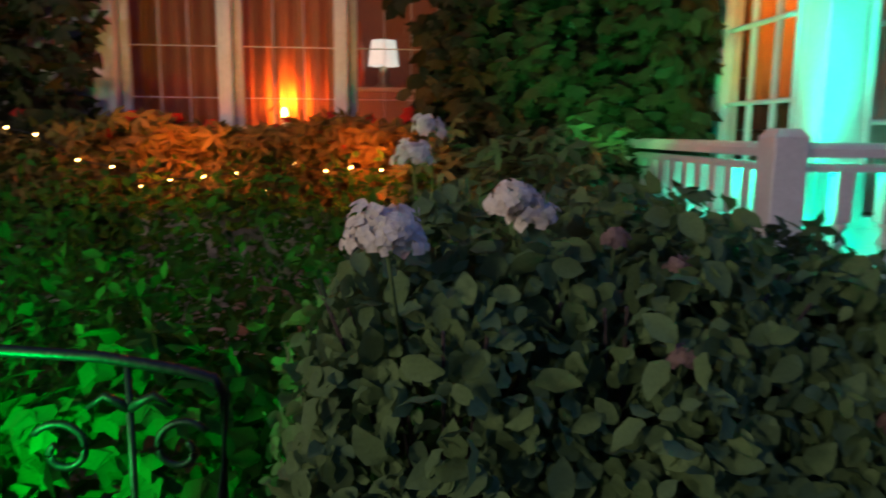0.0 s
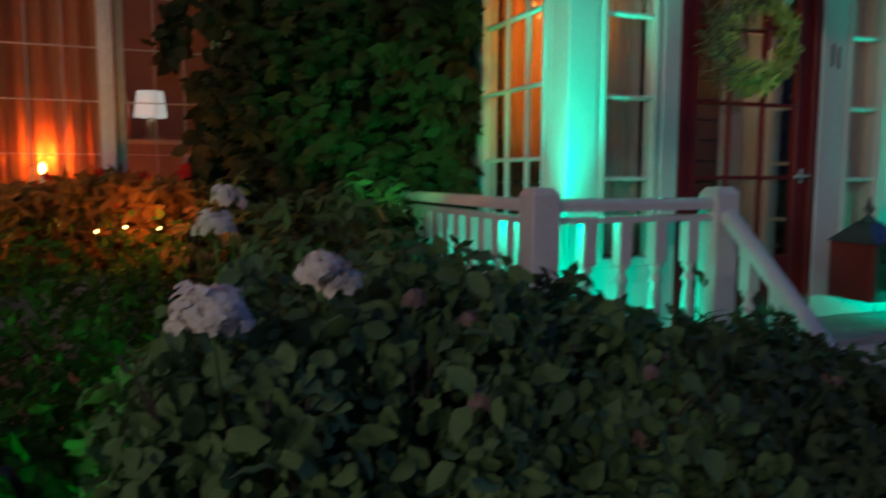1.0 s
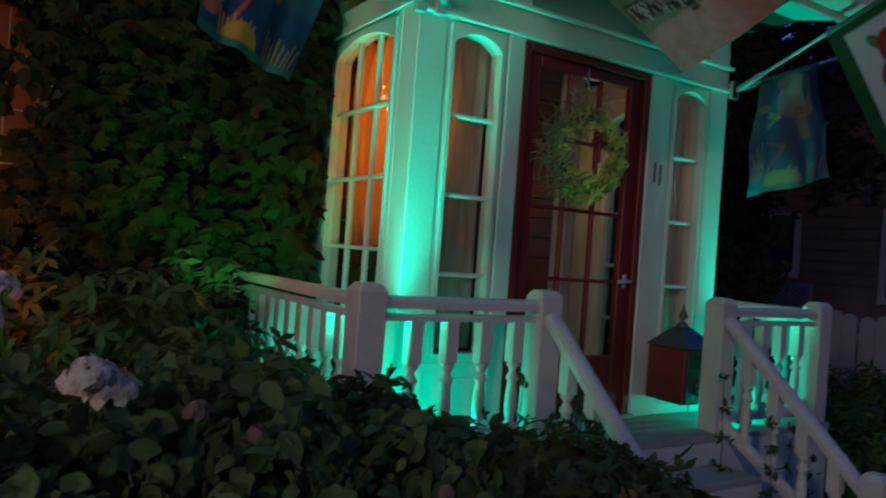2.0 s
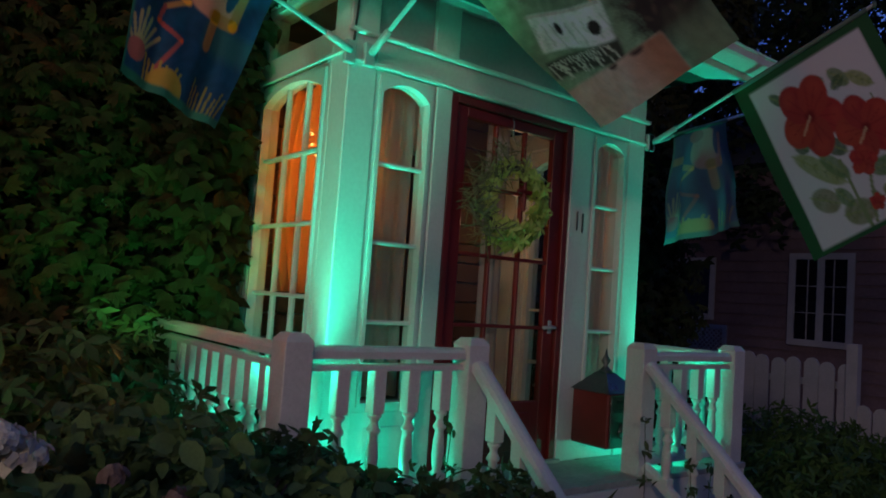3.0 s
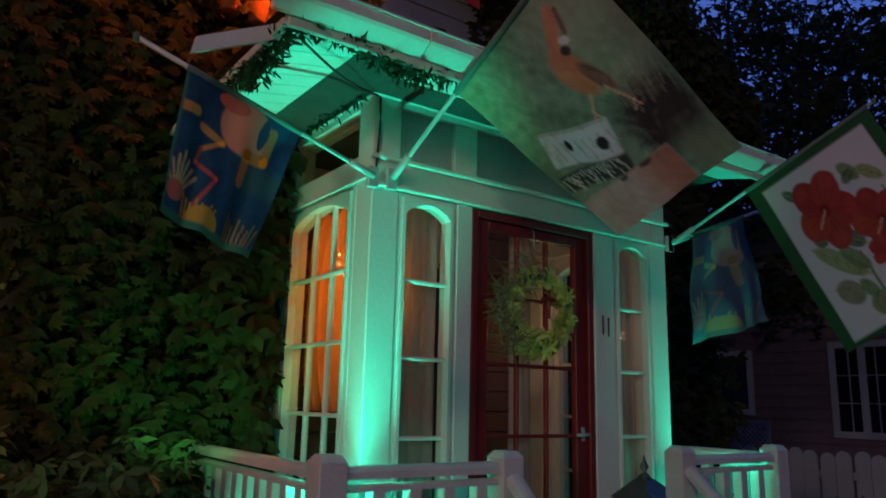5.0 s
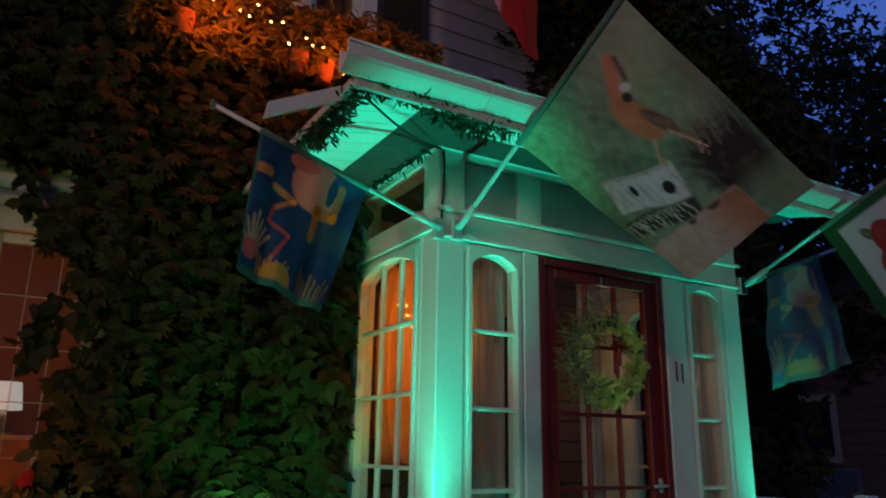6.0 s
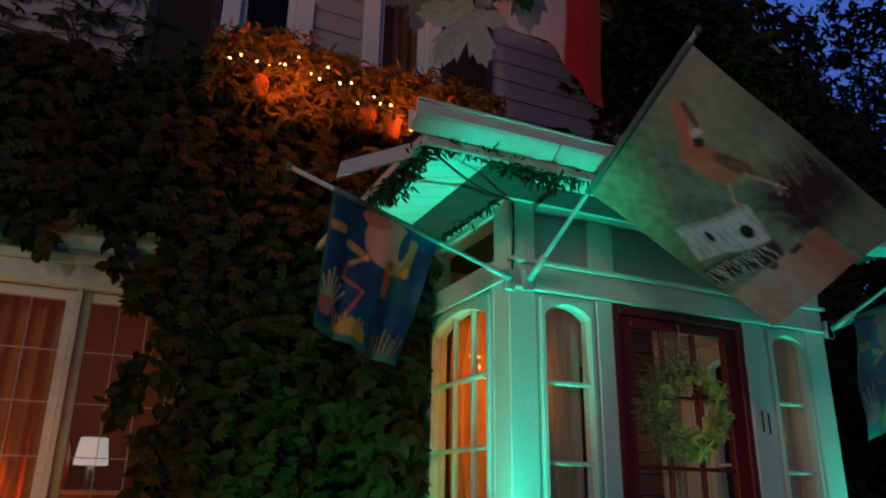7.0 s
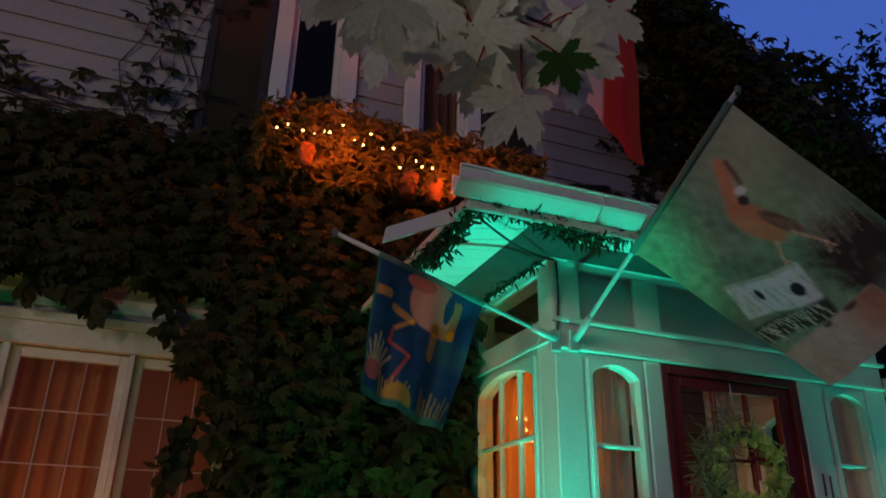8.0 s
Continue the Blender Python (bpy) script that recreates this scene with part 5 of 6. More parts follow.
creeper_part(sheet(5200, 2.35, 4.5, GROUND, 2.8, 0.5, lambda x, q: 0 * x + 1.0), palm(4, 0.04, 0.085), 35)
P = np.stack([rng.uniform(-0.70, 0.03, 1500), rng.uniform(0.78, 1.12, 1500), rng.uniform(0.55, 2.45, 1500)], 1)
P = P[P[:, 0] > -0.62 + 0.40 * np.abs(np.sin(2.1 * P[:, 2]))]
creeper_part(P, palm(3, 0.058, 0.092, 62), 36)
# creeper growing over the edge of the roof
x = rng.uniform(1.55, 4.9, 5200)
P = np.stack([x, WALL - 0.44 - 0.22 * rng.random(5200) ** 1.5, 5.78 - 0.59 * (x + 1.0) + 0.59 * 3.18 + rng.uniform(-0.80, 0.05, 5200)], 1)
P = P[P[:, 2] < rake(P[:, 0]) - 0.12 + 0.14 * wob(4 * P[:, 0])]
creeper_part(P, palm(3, 0.05, 0.085), 41)
# loose sprays with single large leaves: (x, z at the top, length, distance from the wall)
P = []
bm = bmesh.new()
for k, (x, q, h, d) in enumerate(((-1.62, 2.20, 0.75, 0.28), (-1.52, 1.85, 1.0, 0.34), (-1.70, 1.75, 0.35, 0.30), (-1.56, 1.15, 0.6, 0.36), (-1.50, 0.95, 0.45, 0.4), (-1.52, 2.4, 0.8, 0.25), (-2.95, 2.58, 0.50, 0.2), (-2.83, 2.56, 0.30, 0.22), (-2.55, 2.54, 0.16, 0.2), (-2.36, 2.55, 0.20, 0.2), (-2.28, 2.55, 0.26, 0.22), (-1.88, 2.52, 0.30, 0.2), (-3.1, 2.58, 0.6, 0.25), (-0.02, 2.05, 1.2, 0.5), (-0.10, 1.7, 1.0, 0.46), (-0.04, 1.3, 0.7, 0.52))):
    line = [(x + 0.05 * math.sin(4 * t + k), WALL - d * (0.5 + 0.5 * t), q - h * t) for t in np.linspace(0, 1, 9)]
    tube(bm, line, 0.004, 5, 0.5)
    P += [(a + rng.normal(0, 0.025), b + rng.normal(0, 0.02), c + rng.normal(0, 0.02)) for a, b, c in line for _ in range(4)]
part("spray_stem", bm, BARK, cr)["kind"] = "stuff"
creeper_part(np.array(P), blade(0.062, 0.092, 0.25, 0.3, 4), 42)
bm = bmesh.new()
for k in range(11):
    x = -1.4 + 0.14 * k
    tube(bm, [(x + 0.07 * math.sin(2 * t + k), WALL - 0.06, GROUND + 3.9 * t / 9) for t in range(10)], 0.014, 5, 0.4)
for k in range(6):
    x = -2.35 + 0.1 * k
    tube(bm, [(x + 0.08 * math.sin(1.7 * t + k), WALL - 0.035, 3.3 + 2.2 * t / 9) for t in range(10)], 0.006, 5, 0.4)
    tube(bm, [(-5 + 0.36 * t, WALL - 0.035, 3.55 + 0.03 * k + 0.08 * math.sin(t + k)) for t in range(10)], 0.006, 5, 0.6)
o = part("stem", bm, BARK, cr)
o["kind"] = "stuff"


def planter(x0, x1, y0, y1, z0, z1, label, n, bulbs, seed, hang, rise):
    """A wall box full of plants with a string of little bulbs."""
    g = np.random.default_rng(seed)
    pb = thing("flower_box", ((x0 + x1) / 2, (y0 + y1) / 2, z0), label, "planter")
    part("trough", boxes((x0, x1, y0, y0 + 0.02, z0, z1), (x0, x1, y1 - 0.02, y1, z0, z1), (x0, x0 + 0.02, y0 + 0.021, y1 - 0.021, z0, z1), (x1 - 0.02, x1, y0 + 0.021, y1 - 0.021, z0, z1), (x0 + 0.021, x1 - 0.021, y0 + 0.021, y1 - 0.021, z0, z0 + 0.02)), TERRACOTTA, pb)
    part("bracket", boxes((x0 + 0.2, x0 + 0.23, y1 + 0.001, WALL - 0.03, z0 + 0.02, z0 + 0.06), (x1 - 0.23, x1 - 0.2, y1 + 0.001, WALL - 0.03, z0 + 0.02, z0 + 0.06)), BLACKIRON, pb)
    x = g.uniform(x0 - 0.12, x1 + 0.1, n)
    y = g.uniform(y0 - 0.16, y1, n)
    q = z1 + g.uniform(-hang, rise, n) * (1 - 0.35 * np.abs(np.sin(3.1 * x)))
    P = np.stack([x, y, q], 1)
    N = np.stack([0 * x, -0.8 + 0 * x, 0.6 + 0 * x], 1)
    o = scatter("foliage", P, N, palm(3, 0.026, 0.072), L_BOX, wild=0.6, sag=0.3, seed=seed, parent=pb)
    o.matrix_parent_inverse = Matrix.Translation(pb.location).inverted()
    o["kind"] = "stuff"
    fx = g.uniform(x0, x1, 40)
    P = np.stack([fx, g.uniform(y0 - 0.1, y1, 40), z1 + g.uniform(0.05, 0.28, 40)], 1)
    o = scatter("blossoms", P, facing(P), palm(5, 0.03, 0.035, 144), REDPETAL, wild=0.5, sag=0.1, seed=seed + 1, parent=pb)
    o.matrix_parent_inverse = Matrix.Translation(pb.location).inverted()
    o["kind"] = "stuff"
    # the string of bulbs
    st = thing("string_light", ((x0 + x1) / 2, y0 - 0.16, z1), "string of tiny amber bulbs draped over the plants", "string light")
    pts = []
    for k in range(bulbs):
        t = k / (bulbs - 1)
        pts.append(Vector((x0 + (x1 - x0) * t + g.uniform(-0.03, 0.03), y0 - 0.15 + g.uniform(-0.05, 0.05), z1 + 0.02 + 0.10 * math.sin(6 * t + seed) - 0.12 * t * t + g.uniform(-0.08, 0.08))))
    part("wire", tube(bmesh.new(), pts, 0.003, 5), BLACKIRON, st)
    bm = bmesh.new()
    bmesh.ops.create_icosphere(bm, subdivisions=1, radius=0.0075)
    me = bpy.data.meshes.new("bulb")
    bm.to_mesh(me)
    bm.free()
    me.materials.append(BULB)
    for p in pts:
        o = new("bulb", me)
        o.parent = st
        o.matrix_parent_inverse = Matrix.Translation(st.location).inverted()
        o.matrix_basis = Matrix.Translation(p)
    return pb


planter(-1.40, 0.42, 1.02, 1.22, 3.28, 3.48, "long upstairs window box of golden plants with lights", 3800, 28, 51, 0.30, 0.40)
for k, (x, z0) in enumerate(((-1.22, 3.30), (-0.52, 3.25), (-0.34, 3.23), (-0.16, 3.21))):
    pt = thing("flower_pot", (x, 0.93, z0), "small terracotta pot hung on the window box", "flower pot", "pots on the window box")
    part("pot", lathe(bmesh.new(), ((0.03, 0.0), (0.05, 0.005), (0.068, 0.12), (0.074, 0.122), (0.074, 0.145), (0.06, 0.145), (0.045, 0.03)), (x, 0.93, z0), 14), TERRACOTTA, pt)
    part("hanger", tube(bmesh.new(), ((x, 0.98, z0 + 0.13), (x, 1.0, z0 + 0.17), (x, 1.019, z0 + 0.15)), 0.004, 5), BLACKIRON, pt)
planter(-3.75, -1.62, 1.00, 1.22, 0.36, 0.56, "long window box of plants glowing with amber lights", 3600, 15, 52, 0.22, 0.25)

# ---------------------------------------------------------------- garden
gr = np.random.default_rng(77)
hy = thing("hydrangea_bush", (-0.9, -1.15, GROUND), "broad hydrangea bush with large leaves and white flower heads", "bush")
HEDGE = [(-0.62, -0.85, -0.18, 0.40, 0.40, 0.62), (-0.22, -1.10, -0.20, 0.50, 0.68, 0.50), (0.20, -1.10, -0.22, 0.42, 0.60, 0.48), (0.50, -1.12, -0.30, 0.34, 0.55, 0.36), (-0.45, -1.30, -0.25, 0.40, 0.50, 0.48)]
FORMS = [(-1.62, -1.22, -0.15, 0.40, 0.62, 0.68), (-1.15, -1.10, -0.15, 0.50, 0.72, 0.70), (-0.68, -1.12, -0.18, 0.50, 0.72, 0.58)]
P, N = clumps(gr, 18000, FORMS, 0.80)
o = scatter("foliage", P, N, blade(0.054, 0.076, 0.3, 0.35, 4), L_BUSH, size=(0.35, 1.1), wild=0.85, sag=0.5, seed=61, parent=hy)
o.matrix_parent_inverse = Matrix.Translation(hy.location).inverted()
o["kind"] = "stuff"
bm = bmesh.new()
for k in range(70):
    f = FORMS[k % 3]
    a, r = k * 2.4, 0.75 + 0.2 * math.sin(k)
    tip = Vector((f[0] + f[3] * 0.8 * math.cos(a), f[1] + f[4] * 0.8 * math.sin(a) * r, f[2] + f[5] * 0.75))
    root = Vector((f[0], f[1], GROUND))
    tube(bm, [root.lerp(tip, t) + Vector((0, 0, 0.06 * math.sin(3 * t))) for t in (0, 0.3, 0.6, 1.0)], 0.008, 5, 0.5)
part("stem", bm, BARK, hy)


def flower_head(at, r, n, seed, tone=PETAL, squash=0.75, lean=(0, -0.4, 0.4)):
    g = np.random.default_rng(seed)
    d = g.normal(size=(n, 3))
    d /= np.linalg.norm(d, axis=1, keepdims=True)
    d[:, 2] = np.where(d[:, 2] < -0.3, -d[:, 2], d[:, 2])
    P = np.array(at) + d * np.array((r, r, r * squash)) * g.uniform(0.5, 1.15, size=(n, 1)) * (1 + 0.22 * np.sin(5 * d[:, :1] + seed) * np.cos(4 * d[:, 2:3] - seed))
    o = scatter("flower_head", P, d + np.array(lean), palm(4, 0.015, 0.013, 135), tone, size=(0.6, 1.5), wild=0.5, sag=0.1, seed=seed, parent=hy)
    o.matrix_parent_inverse = Matrix.Translation(hy.location).inverted()
    part("flower_stalk", tube(bmesh.new(), (at, (at[0] + 0.03, at[1] + 0.12, at[2] - 0.22)), 0.004, 5), L_BUSH, hy)


flower_head((-1.765, -1.70, 0.545), 0.072, 230, 1)
flower_head((-1.495, -1.40, 0.575), 0.062, 150, 2, lean=(0.3, -0.4, 0.3))
flower_head((-1.44, -1.38, 0.545), 0.050, 110, 3)
flower_head((-1.70, -1.05, 0.66), 0.055, 90, 4)
flower_head((-1.66, -1.00, 0.735), 0.045, 60, 5)
TAN = leafy("faded_petal", (0.34, 0.24, 0.19), (0.22, 0.15, 0.12), 0.8)
for k, p in enumerate(((-1.28, -1.42, 0.50), (-1.15, -1.45, 0.45), (-0.75, -1.60, 0.16), (-0.50, -1.40, 0.28), (-0.70, -1.55, 0.30), (-1.20, -1.62, 0.30), (0.10, -1.42, 0.16))):
    flower_head(p, 0.028, 34, 10 + k, TAN)

hg = thing("hedge", (0, -1.1, GROUND), "low dark hedge of small leaves beside the steps", "hedge")
P, N = clumps(gr, 13000, HEDGE, 0.78)
o = scatter("foliage", P, N, palm(3, 0.026, 0.046), L_DARK, size=(0.6, 1.5), wild=0.7, sag=0.2, seed=68, parent=hg)
o.matrix_parent_inverse = Matrix.Translation(hg.location).inverted()
o["kind"] = "stuff"
P, N = clumps(gr, 260, HEDGE, 1.0)
o = scatter("shoot", P, N, blade(0.014, 0.11, 0.3, 0.3), L_DARK, size=(0.6, 1.3), wild=0.8, sag=-0.8, seed=69, parent=hg)
o.matrix_parent_inverse = Matrix.Translation(hg.location).inverted()
o["kind"] = "stuff"

sh = thing("shrub", (-0.9, 0.1, GROUND), "dark leafy shrub between the railing and the house", "bush")
P, N = clumps(gr, 4200, [(-1.15, 0.15, -0.05, 0.48, 0.50, 0.78), (-0.80, -0.25, -0.10, 0.40, 0.40, 0.62), (-0.68, -0.55, -0.15, 0.30, 0.30, 0.55), (-0.75, 0.75, 0.0, 0.35, 0.35, 0.75), (-1.45, 0.75, -0.1, 0.40, 0.35, 0.85)], 0.7)
o = scatter("foliage", P, N, palm(3, 0.032, 0.075), L_DARK, wild=0.55, sag=0.4, seed=62, parent=sh)
o.matrix_parent_inverse = Matrix.Translation(sh.location).inverted()
o["kind"] = "stuff"
sm = thing("shrub", (-2.5, -0.2, GROUND), "small-leaved garden shrub lit green from below", "bush")
P, N = clumps(gr, 13500, [(-2.40, 0.78, 0.02, 1.15, 0.36, 0.58), (-1.75, 0.55, -0.05, 0.45, 0.45, 0.62), (-2.55, -0.45, -0.25, 0.75, 0.62, 0.58), (-2.30, 0.30, -0.10, 0.80, 0.55, 0.62), (-3.30, -0.25, -0.20, 0.70, 0.80, 0.70), (-1.98, -0.45, -0.30, 0.36, 0.60, 0.66), (-3.2, 0.55, -0.1, 0.70, 0.40, 0.68)], 0.72)
o = scatter("foliage", P, N, blade(0.026, 0.042, 0.3, 0.2, 2), L_SMALL, size=(0.7, 1.6), wild=0.7, sag=0.2, seed=63, parent=sm)
o.matrix_parent_inverse = Matrix.Translation(sm.location).inverted()
o["kind"] = "stuff"
P, N = clumps(gr, 420, [(-2.45, -0.95, -0.25, 0.45, 0.25, 0.42)], 0.8)
o = scatter("broad_leaf", P, N, palm(3, 0.05, 0.07), L_SMALL, size=(0.7, 1.3), wild=0.5, sag=0.2, seed=64, parent=sm)
o.matrix_parent_inverse = Matrix.Translation(sm.location).inverted()
o["kind"] = "stuff"

# wrought-iron garden panel
ir = thing("iron_garden_panel", (-2.5, -1.3, GROUND), "black wrought-iron garden panel with scrolls in the shrubs", "garden panel")
bm = bmesh.new()
tube(bm, [(-3.10, -1.3, 0.24), (-2.85, -1.3, 0.245), (-2.62, -1.3, 0.238), (-2.40, -1.3, 0.22), (-2.23, -1.3, 0.188), (-2.155, -1.3, 0.167), (-2.132, -1.3, 0.13), (-2.145, -1.3, -0.12), (-2.15, -1.3, GROUND)], 0.014, 8)
part("frame", bm, BLACKIRON, ir)
part("foot", tube(bmesh.new(), [(-3.10, -1.3, 0.24), (-3.10, -1.3, GROUND)], 0.013, 8), BLACKIRON, ir)
for cx, cz, r0, sg in ((-2.235, 0.0, 0.072, 1), (-2.50, 0.0, 0.072, -1), (-2.235, -0.20, 0.07, 1)):
    part("scroll", tube(bmesh.new(), [(cx + sg * r0 * (1 - t / 9) * math.cos(t + 0.6), -1.3, cz + r0 * (1 - t / 9) * math.sin(t + 0.6)) for t in np.linspace(0, 6.5, 26)], 0.009, 6), BLACKIRON, ir)
bm = tube(bmesh.new(), ((-2.345, -1.3, 0.20), (-2.345, -1.3, GROUND)), 0.009, 6)
tube(bm, ((-2.345, -1.3, 0.10), (-2.40, -1.3, 0.13), (-2.44, -1.3, 0.10)), 0.014, 6, 0.4)
tube(bm, ((-2.345, -1.3, 0.10), (-2.29, -1.3, 0.13), (-2.25, -1.3, 0.10)), 0.014, 6, 0.4)
part("centre_bar", bm, BLACKIRON, ir)

# weeds at the step and grass to the right
wd = thing("weed", (1.75, -0.75, GROUND), "thin leafy weed stems beside the steps", "plant")
bm = bmesh.new()
P = []
for k, (x, y, h) in enumerate(((1.62, -0.62, 0.95), (1.78, -0.82, 0.75), (0.72, -0.80, 0.55), (0.30, -0.62, 0.98), (2.05, -0.75, 0.70), (2.3, -0.7, 0.6))):
    pts = [(x + 0.03 * math.sin(3 * t + k), y, GROUND + h * t) for t in np.linspace(0, 1, 7)]
    tube(bm, pts, 0.004, 5, 0.5)
    P += [(px + gr.normal(0, 0.02), py + gr.normal(0, 0.02), pz) for px, py, pz in pts[2:] for _ in range(7)]
part("stem", bm, L_DARK, wd)
o = scatter("foliage", P, gr.normal(size=(len(P), 3)), blade(0.02, 0.045), L_DARK, wild=0.5, sag=0.2, seed=65, parent=wd)
o.matrix_parent_inverse = Matrix.Translation(wd.location).inverted()
n = 16000
x, y = gr.uniform(2.9, 9.5, n), gr.uniform(-3.5, 5.5, n)
P = np.stack([x, y, np.full(n, GROUND + 0.02)], 1)
P = P[(y < 1.1) | (x > 4.6)]
tagged(scatter("grass", P, np.tile((0.5, -0.6, 0.2), (len(P), 1)), blade(0.018, 0.22, 0.2, 0.3, 2), L_GRASS, size=(0.4, 1.6), wild=0.5, sag=-1.6, seed=66), "long rough grass beside the porch", "grass", kind="stuff")
P, N = clumps(gr, 2600, [(4.6, -0.2, -0.3, 0.9, 0.7, 0.36), (5.6, 0.6, -0.3, 0.8, 0.9, 0.40), (6.3, -0.6, -0.4, 0.8, 0.9, 0.35), (3.6, -0.5, -0.4, 0.6, 0.6, 0.35)], 0.6)
ws = thing("weed_patch", (5, 0, GROUND), "low tangle of weeds by the fence", "plant")
o = scatter("foliage", P, N, palm(3, 0.03, 0.08), L_GRASS, wild=0.7, sag=-0.2, seed=67, parent=ws)
o.matrix_parent_inverse = Matrix.Translation(ws.location).inverted()
o["kind"] = "stuff"

# ---------------------------------------------------------------- next plot: house, fence, trees
NX = 10.0
nh = thing("neighbour_house", (NX, 3, GROUND), "dark brown clapboard house next door with white windows", "house")
part("wall", boxes((NX, NX + 6, -3.5, 9, GROUND, 3.6), bevel=0), NEIGHBOUR, nh)
bm = bmesh.new()
z = GROUND
while z < 3.5:
    box(bm, NX - 0.03, NX - 0.001, -3.5, 9, z, z + 0.02)
    box(bm, NX - 0.018, NX - 0.001, -3.5, 9, z + 0.021, z + 0.13)
    z += 0.18
o = part("clapboarding", bm, NEIGHBOUR, nh)
o["kind"] = "stuff"
bm = bmesh.new()
vs = [bm.verts.new(c) for c in ((NX - 0.4, -3.9, 3.5), (NX - 0.4, 9.4, 3.5), (NX + 3, 9.4, 5.4), (NX + 3, -3.9, 5.4), (NX + 6.4, -3.9, 3.5), (NX + 6.4, 9.4, 3.5))]
for f in ((0, 3, 2, 1), (3, 4, 5, 2), (0, 4, 3), (1, 2, 5), (0, 1, 5, 4)):
    bm.faces.new([vs[i] for i in f])
part("roof", bm, ROOFING, nh)


def side_window(y0, y1, z0, z1, cols, rows_):
    x = NX - 0.035
    w = part("window", boxes((x - 0.04, x, y0 - 0.1, y0, z0 - 0.1, z1 + 0.1), (x - 0.04, x, y1, y1 + 0.1, z0 - 0.1, z1 + 0.1), (x - 0.04, x, y0, y1, z1, z1 + 0.1), (x - 0.06, x, y0, y1, z0 - 0.1, z0)), FENCEPAINT, nh, "white painted window frame")
    part("pane", boxes((x - 0.008, x - 0.001, y0, y1, z0, z1), bevel=0), DARKPANE, w)
    for k in range(1, cols):
        yy = y0 + (y1 - y0) * k / cols
        t = 0.055 if cols % 2 == 0 and k == cols // 2 else 0.006
        part("glazing_bar", boxes((x - 0.03, x - 0.009, yy - t, yy + t, z0, z1), bevel=0.002), FENCEPAINT, w)
    for k in range(1, rows_):
        zz = z0 + (z1 - z0) * k / rows_
        part("glazing_bar", boxes((x - 0.026, x - 0.010, y0, y1, zz - 0.006, zz + 0.006), bevel=0.002), FENCEPAINT, w)


side_window(1.985, 2.785, 0.68, 1.94, 4, 3)
side_window(4.30, 4.84, 0.98, 1.87, 1, 1)

FX = 7.0
fn = thing("picket_fence", (FX, 1.5, GROUND), "weathered white picket fence, one part lower", "fence")
bm = bmesh.new()
prof = [(-0.085, 0), (0.085, 0), (0.085, 1.06), (0.05, 1.11), (0.0, 1.125), (-0.05, 1.11), (-0.085, 1.06)]
f_ = [bm.verts.new((-0.012, a, b)) for a, b in prof]
b_ = [bm.verts.new((0.012, a, b)) for a, b in prof]
for k in range(7):
    bm.faces.new((f_[k], f_[(k + 1) % 7], b_[(k + 1) % 7], b_[k]))
bm.faces.new(f_[::-1])
bm.faces.new(b_)
PK = bpy.data.meshes.new("picket")
bm.to_mesh(PK)
bm.free()
PK.materials.append(FENCEPAINT)
for k in range(28):
    y = 4.2 - 0.195 * k
    o = new("picket", PK)
    o.parent = fn
    o.matrix_parent_inverse = Matrix.Translation(fn.location).inverted()
    o.matrix_basis = pose(FX + 0.01 * math.sin(k * 2.1), y, GROUND - (0.0 if y > 0.66 else 0.46) + 0.02 * math.sin(k * 1.7), 0.8 * math.sin(k * 3.3), 0, 0)
part("rail", boxes((FX + 0.02, FX + 0.06, -1.4, 4.3, -0.35, -0.27), (FX + 0.02, FX + 0.06, 0.7, 4.3, 0.22, 0.30)), FENCEPAINT, fn)
part("fence_post", boxes((FX - 0.05, FX + 0.06, 0.55, 0.67, GROUND, 0.74)), FENCEPAINT, fn)
lt = thing("lattice_panel", (FX + 1.2, 3.2, 0.3), "white diagonal lattice panel above the fence", "lattice")
bm = boxes((FX + 1.2, FX + 1.24, 2.9, 2.96, GROUND, 0.82), (FX + 1.2, FX + 1.24, 4.1, 4.16, GROUND, 0.82), (FX + 1.2, FX + 1.24, 2.96, 4.1, 0.76, 0.82), (FX + 1.2, FX + 1.24, 2.96, 4.1, 0.28, 0.33))
part("frame", bm, FENCEPAINT, lt)
bm = bmesh.new()
for s, dx in ((1, 0.0), (-1, 0.008)):
    for k in range(-5, 18):
        y0 = 2.96 + 0.075 * k
        a, b = (y0, y0 + 0.43) if s > 0 else (y0 + 0.43, y0)
        z0, z1 = 0.33, 0.76
        lo, hi = 2.97, 4.09
        pts = []
        for t in (0, 1):
            yy = a + (b - a) * t
            zz = z0 + (z1 - z0) * t
            if yy < lo:
                zz, yy = z0 + (z1 - z0) * (lo - a) / (b - a), lo
            if yy > hi:
                zz, yy = z0 + (z1 - z0) * (hi - a) / (b - a), hi
            pts.append((FX + 1.212 + dx, yy, zz))
        if abs(pts[0][1] - pts[1][1]) > 0.03 and z0 - 0.01 <= pts[0][2] <= z1 + 0.01:
            tube(bm, pts, 0.012, 4)
o = part("lath", bm, FENCEPAINT, lt)
o["kind"] = "stuff"


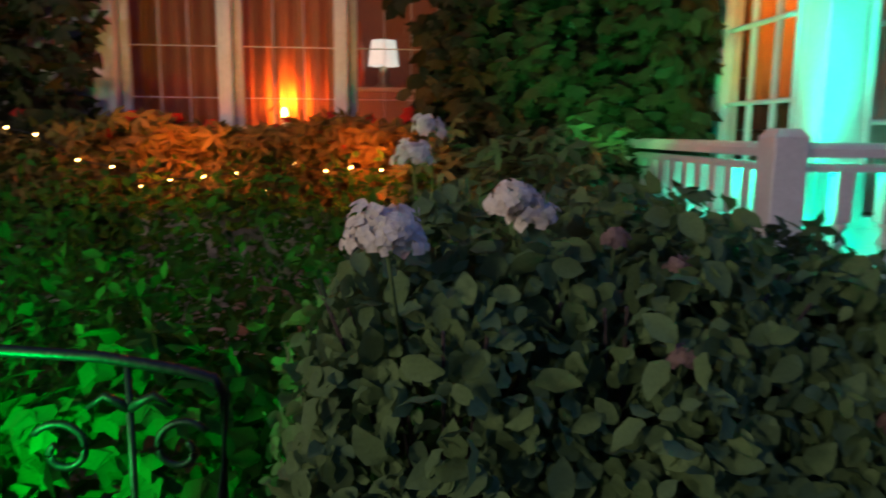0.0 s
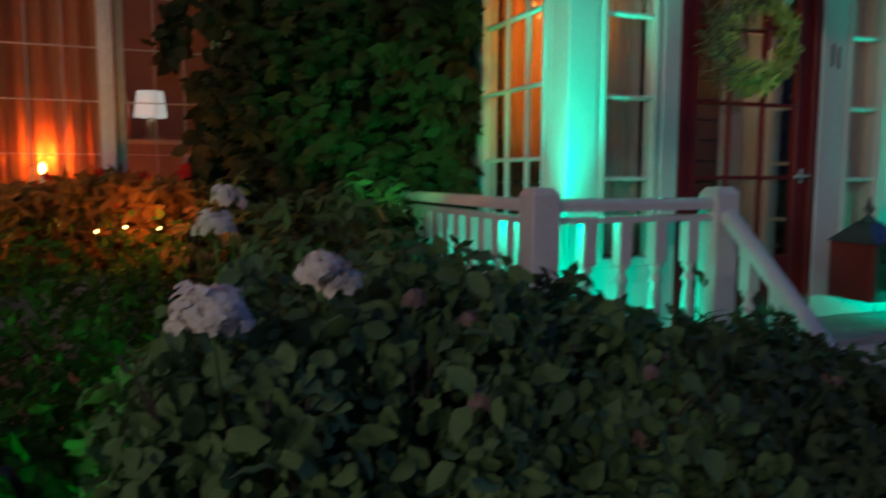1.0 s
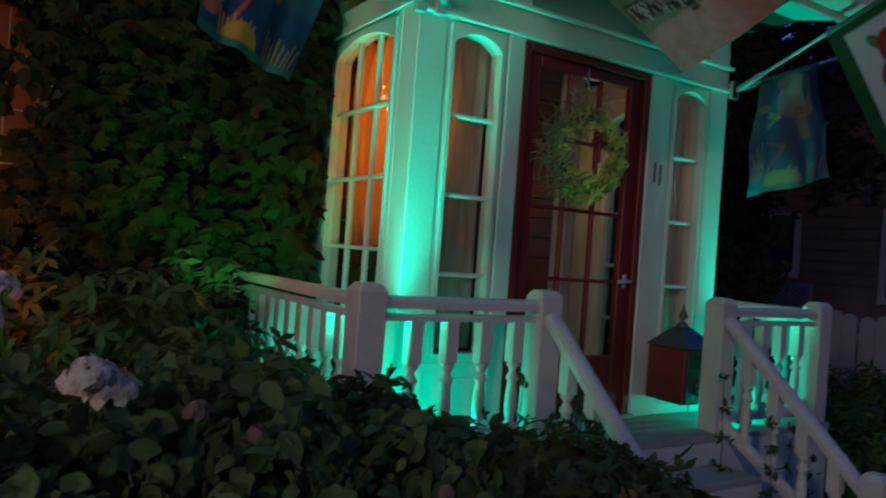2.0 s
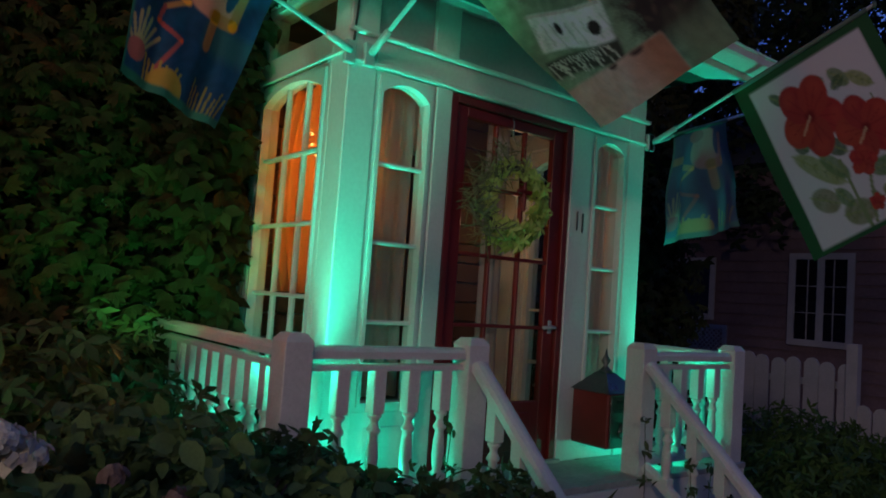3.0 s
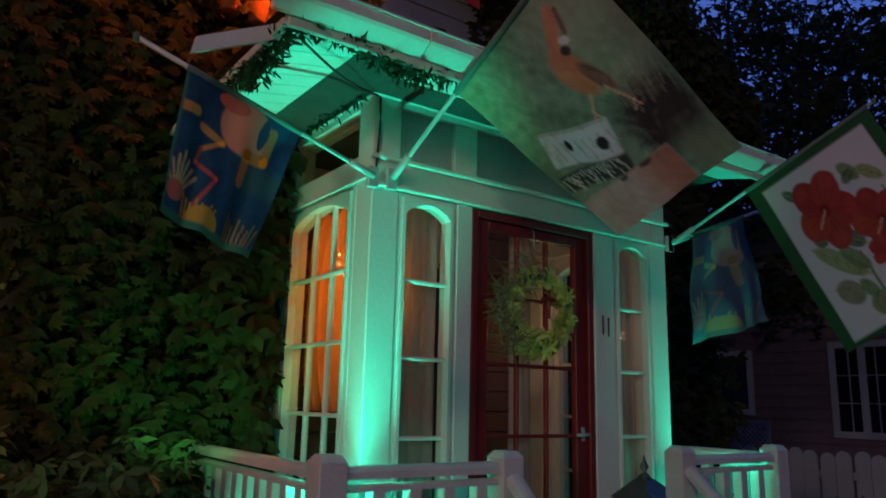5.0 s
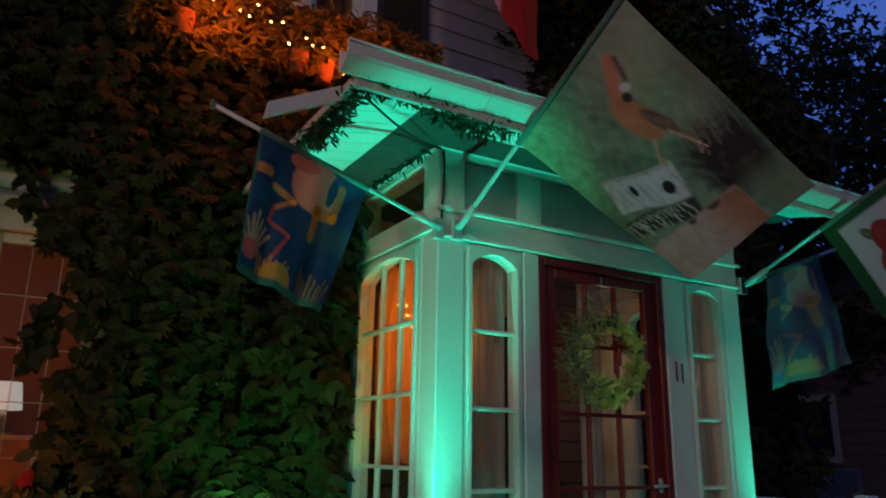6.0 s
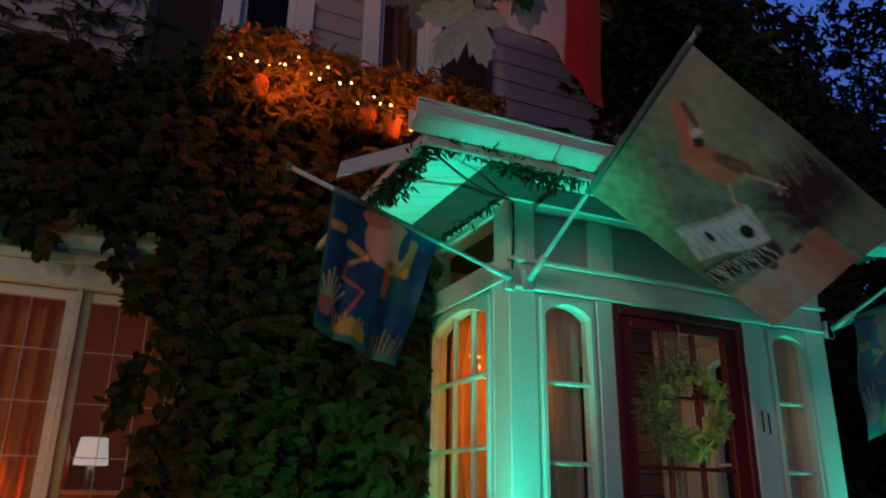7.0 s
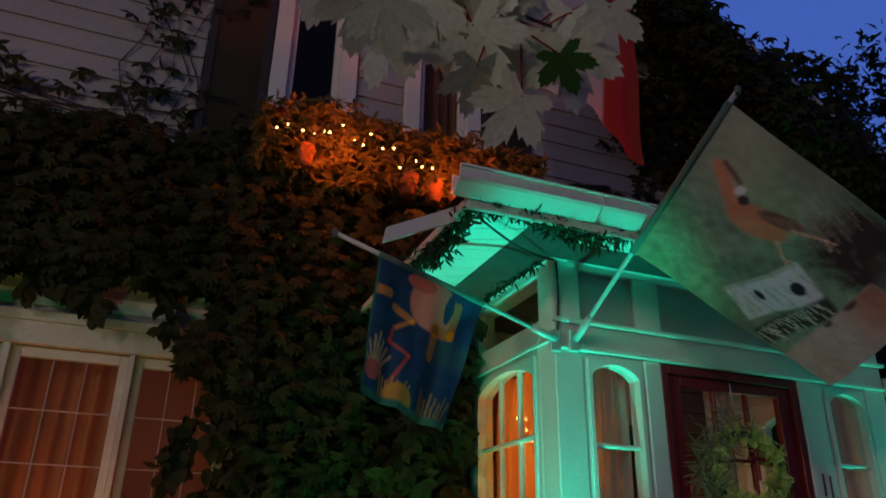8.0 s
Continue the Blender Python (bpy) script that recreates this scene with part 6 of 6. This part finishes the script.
def tree(x, y, h, r, n, seed, label="tall leafy tree, dark against the evening sky"):
    g = np.random.default_rng(seed)
    tr = thing("tree", (x, y, GROUND), label, "tree", "trees behind the neighbour")
    bm = bmesh.new()
    tube(bm, [(x + 0.15 * math.sin(t * 2 + seed), y, GROUND + h * 0.75 * t) for t in np.linspace(0, 1, 7)], 0.22, 8, 0.3)
    forms = []
    for k in range(16):
        a = k * 2.4 + seed
        f = (0.35 + 0.6 * k / 16)
        rr = r * (0.95 - 0.55 * abs(f - 0.6))
        c = Vector((x + rr * 0.75 * math.cos(a), y + rr * 0.75 * math.sin(a), GROUND + h * f))
        s = Vector((x, y, GROUND + h * (f - 0.16)))
        tube(bm, [s, s.lerp(c, 0.5) + Vector((0, 0, 0.2)), c], 0.07, 6, 0.25)
        forms.append((*c, r * 0.42, r * 0.42, r * 0.30))
    part("trunk", bm, BARK, tr)
    P, N = clumps(g, n, forms, 0.25)
    o = scatter("crown", P, N, palm(3, 0.075, 0.14), L_TREE, size=(0.6, 1.4), wild=0.9, sag=0.6, seed=seed, parent=tr)
    o.matrix_parent_inverse = Matrix.Translation(tr.location).inverted()


tree(8.8, 6.8, 9.8, 2.7, 4200, 3)
tree(12.8, 6.2, 12.6, 3.9, 6200, 4)
tree(14.5, 0.8, 10.5, 3.8, 5200, 5)
tree(17.5, 10.5, 14.0, 4.2, 3600, 6)
tree(11.0, 3.2, 9.0, 2.6, 3200, 7)
tree(5.7, 4.9, 5.2, 1.2, 2200, 8, "small dark tree close behind the porch")

# ---------------------------------------------------------------- maple branch overhead
mp = thing("maple_tree", (-4.7, -3.7, GROUND), "young maple whose pale variegated leaves overhang the garden", "tree")
bm = tube(bmesh.new(), [(-4.7 + 0.05 * math.sin(t), -3.7, GROUND + 0.9 * t) for t in range(6)], 0.10, 10, 0.55)
tube(bm, ((-4.68, -3.7, 2.2), (-4.1, -3.0, 2.9), (-3.3, -2.2, 3.4), (-2.6, -1.6, 3.4)), 0.045, 8, 0.3)
part("trunk", bm, BARK, mp)
g = np.random.default_rng(91)
BR = [Vector((-1.86, -2.24, 1.93)), Vector((-1.73, -2.33, 1.86)), Vector((-1.66, -2.38, 1.82)), Vector((-1.53, -2.42, 1.78)), Vector((-1.43, -2.46, 1.73))]
bm = tube(bmesh.new(), BR, 0.006, 6, 0.4)
tube(bm, (Vector((-1.86, -2.24, 1.93)), Vector((-2.3, -1.9, 2.5)), Vector((-2.6, -1.6, 3.4))), 0.008, 6, 1.5)
part("twig", bm, BARK, mp)
SHAPE = maple(0.15)
towards = Vector((-1.85, -3.2, 1.0))
for k in range(34):
    t = 0.30 + 0.70 * ((k * 0.618) % 1.0)
    i = min(int(t * 4), 3)
    root = BR[i].lerp(BR[i + 1], t * 4 - i)
    tip = root + Vector((g.uniform(-0.06, 0.08), g.uniform(-0.06, 0.06), g.uniform(-0.10, 0.05)))
    if k == 3:
        tip = Vector((-1.455, -2.41, 1.635))
    if k == 5:
        tip = Vector((-1.405, -2.47, 1.70))
    if k == 4:
        tip = Vector((-1.425, -2.47, 1.675))
    n_ = (towards - tip).normalized() + Vector(g.normal(0, 0.28, 3))
    down = Vector((g.uniform(-0.5, 0.5), 0, -1.0))
    me = bpy.data.meshes.new("leaf")
    n_.normalize()
    dn = (down - n_ * down.dot(n_)).normalized()
    sd = dn.cross(n_)
    s = g.uniform(0.85, 1.15)
    if k in (4,):
        s = 0.72
    me.from_pydata([tuple(tip + (sd * v[0] + dn * v[1] + n_ * v[2]) * s) for v in SHAPE[0].tolist()], [], SHAPE[1])
    me.materials.append(L_MAPLEG if k == 4 else L_MAPLE)
    o = new("leaf", me)
    o.parent = mp
    o.matrix_parent_inverse = Matrix.Translation(mp.location).inverted()
    part("leaf_stalk", tube(bmesh.new(), (root, root.lerp(tip, 0.5) + Vector((0, 0, 0.015)), tip), 0.0016, 5), REDPETAL, mp)
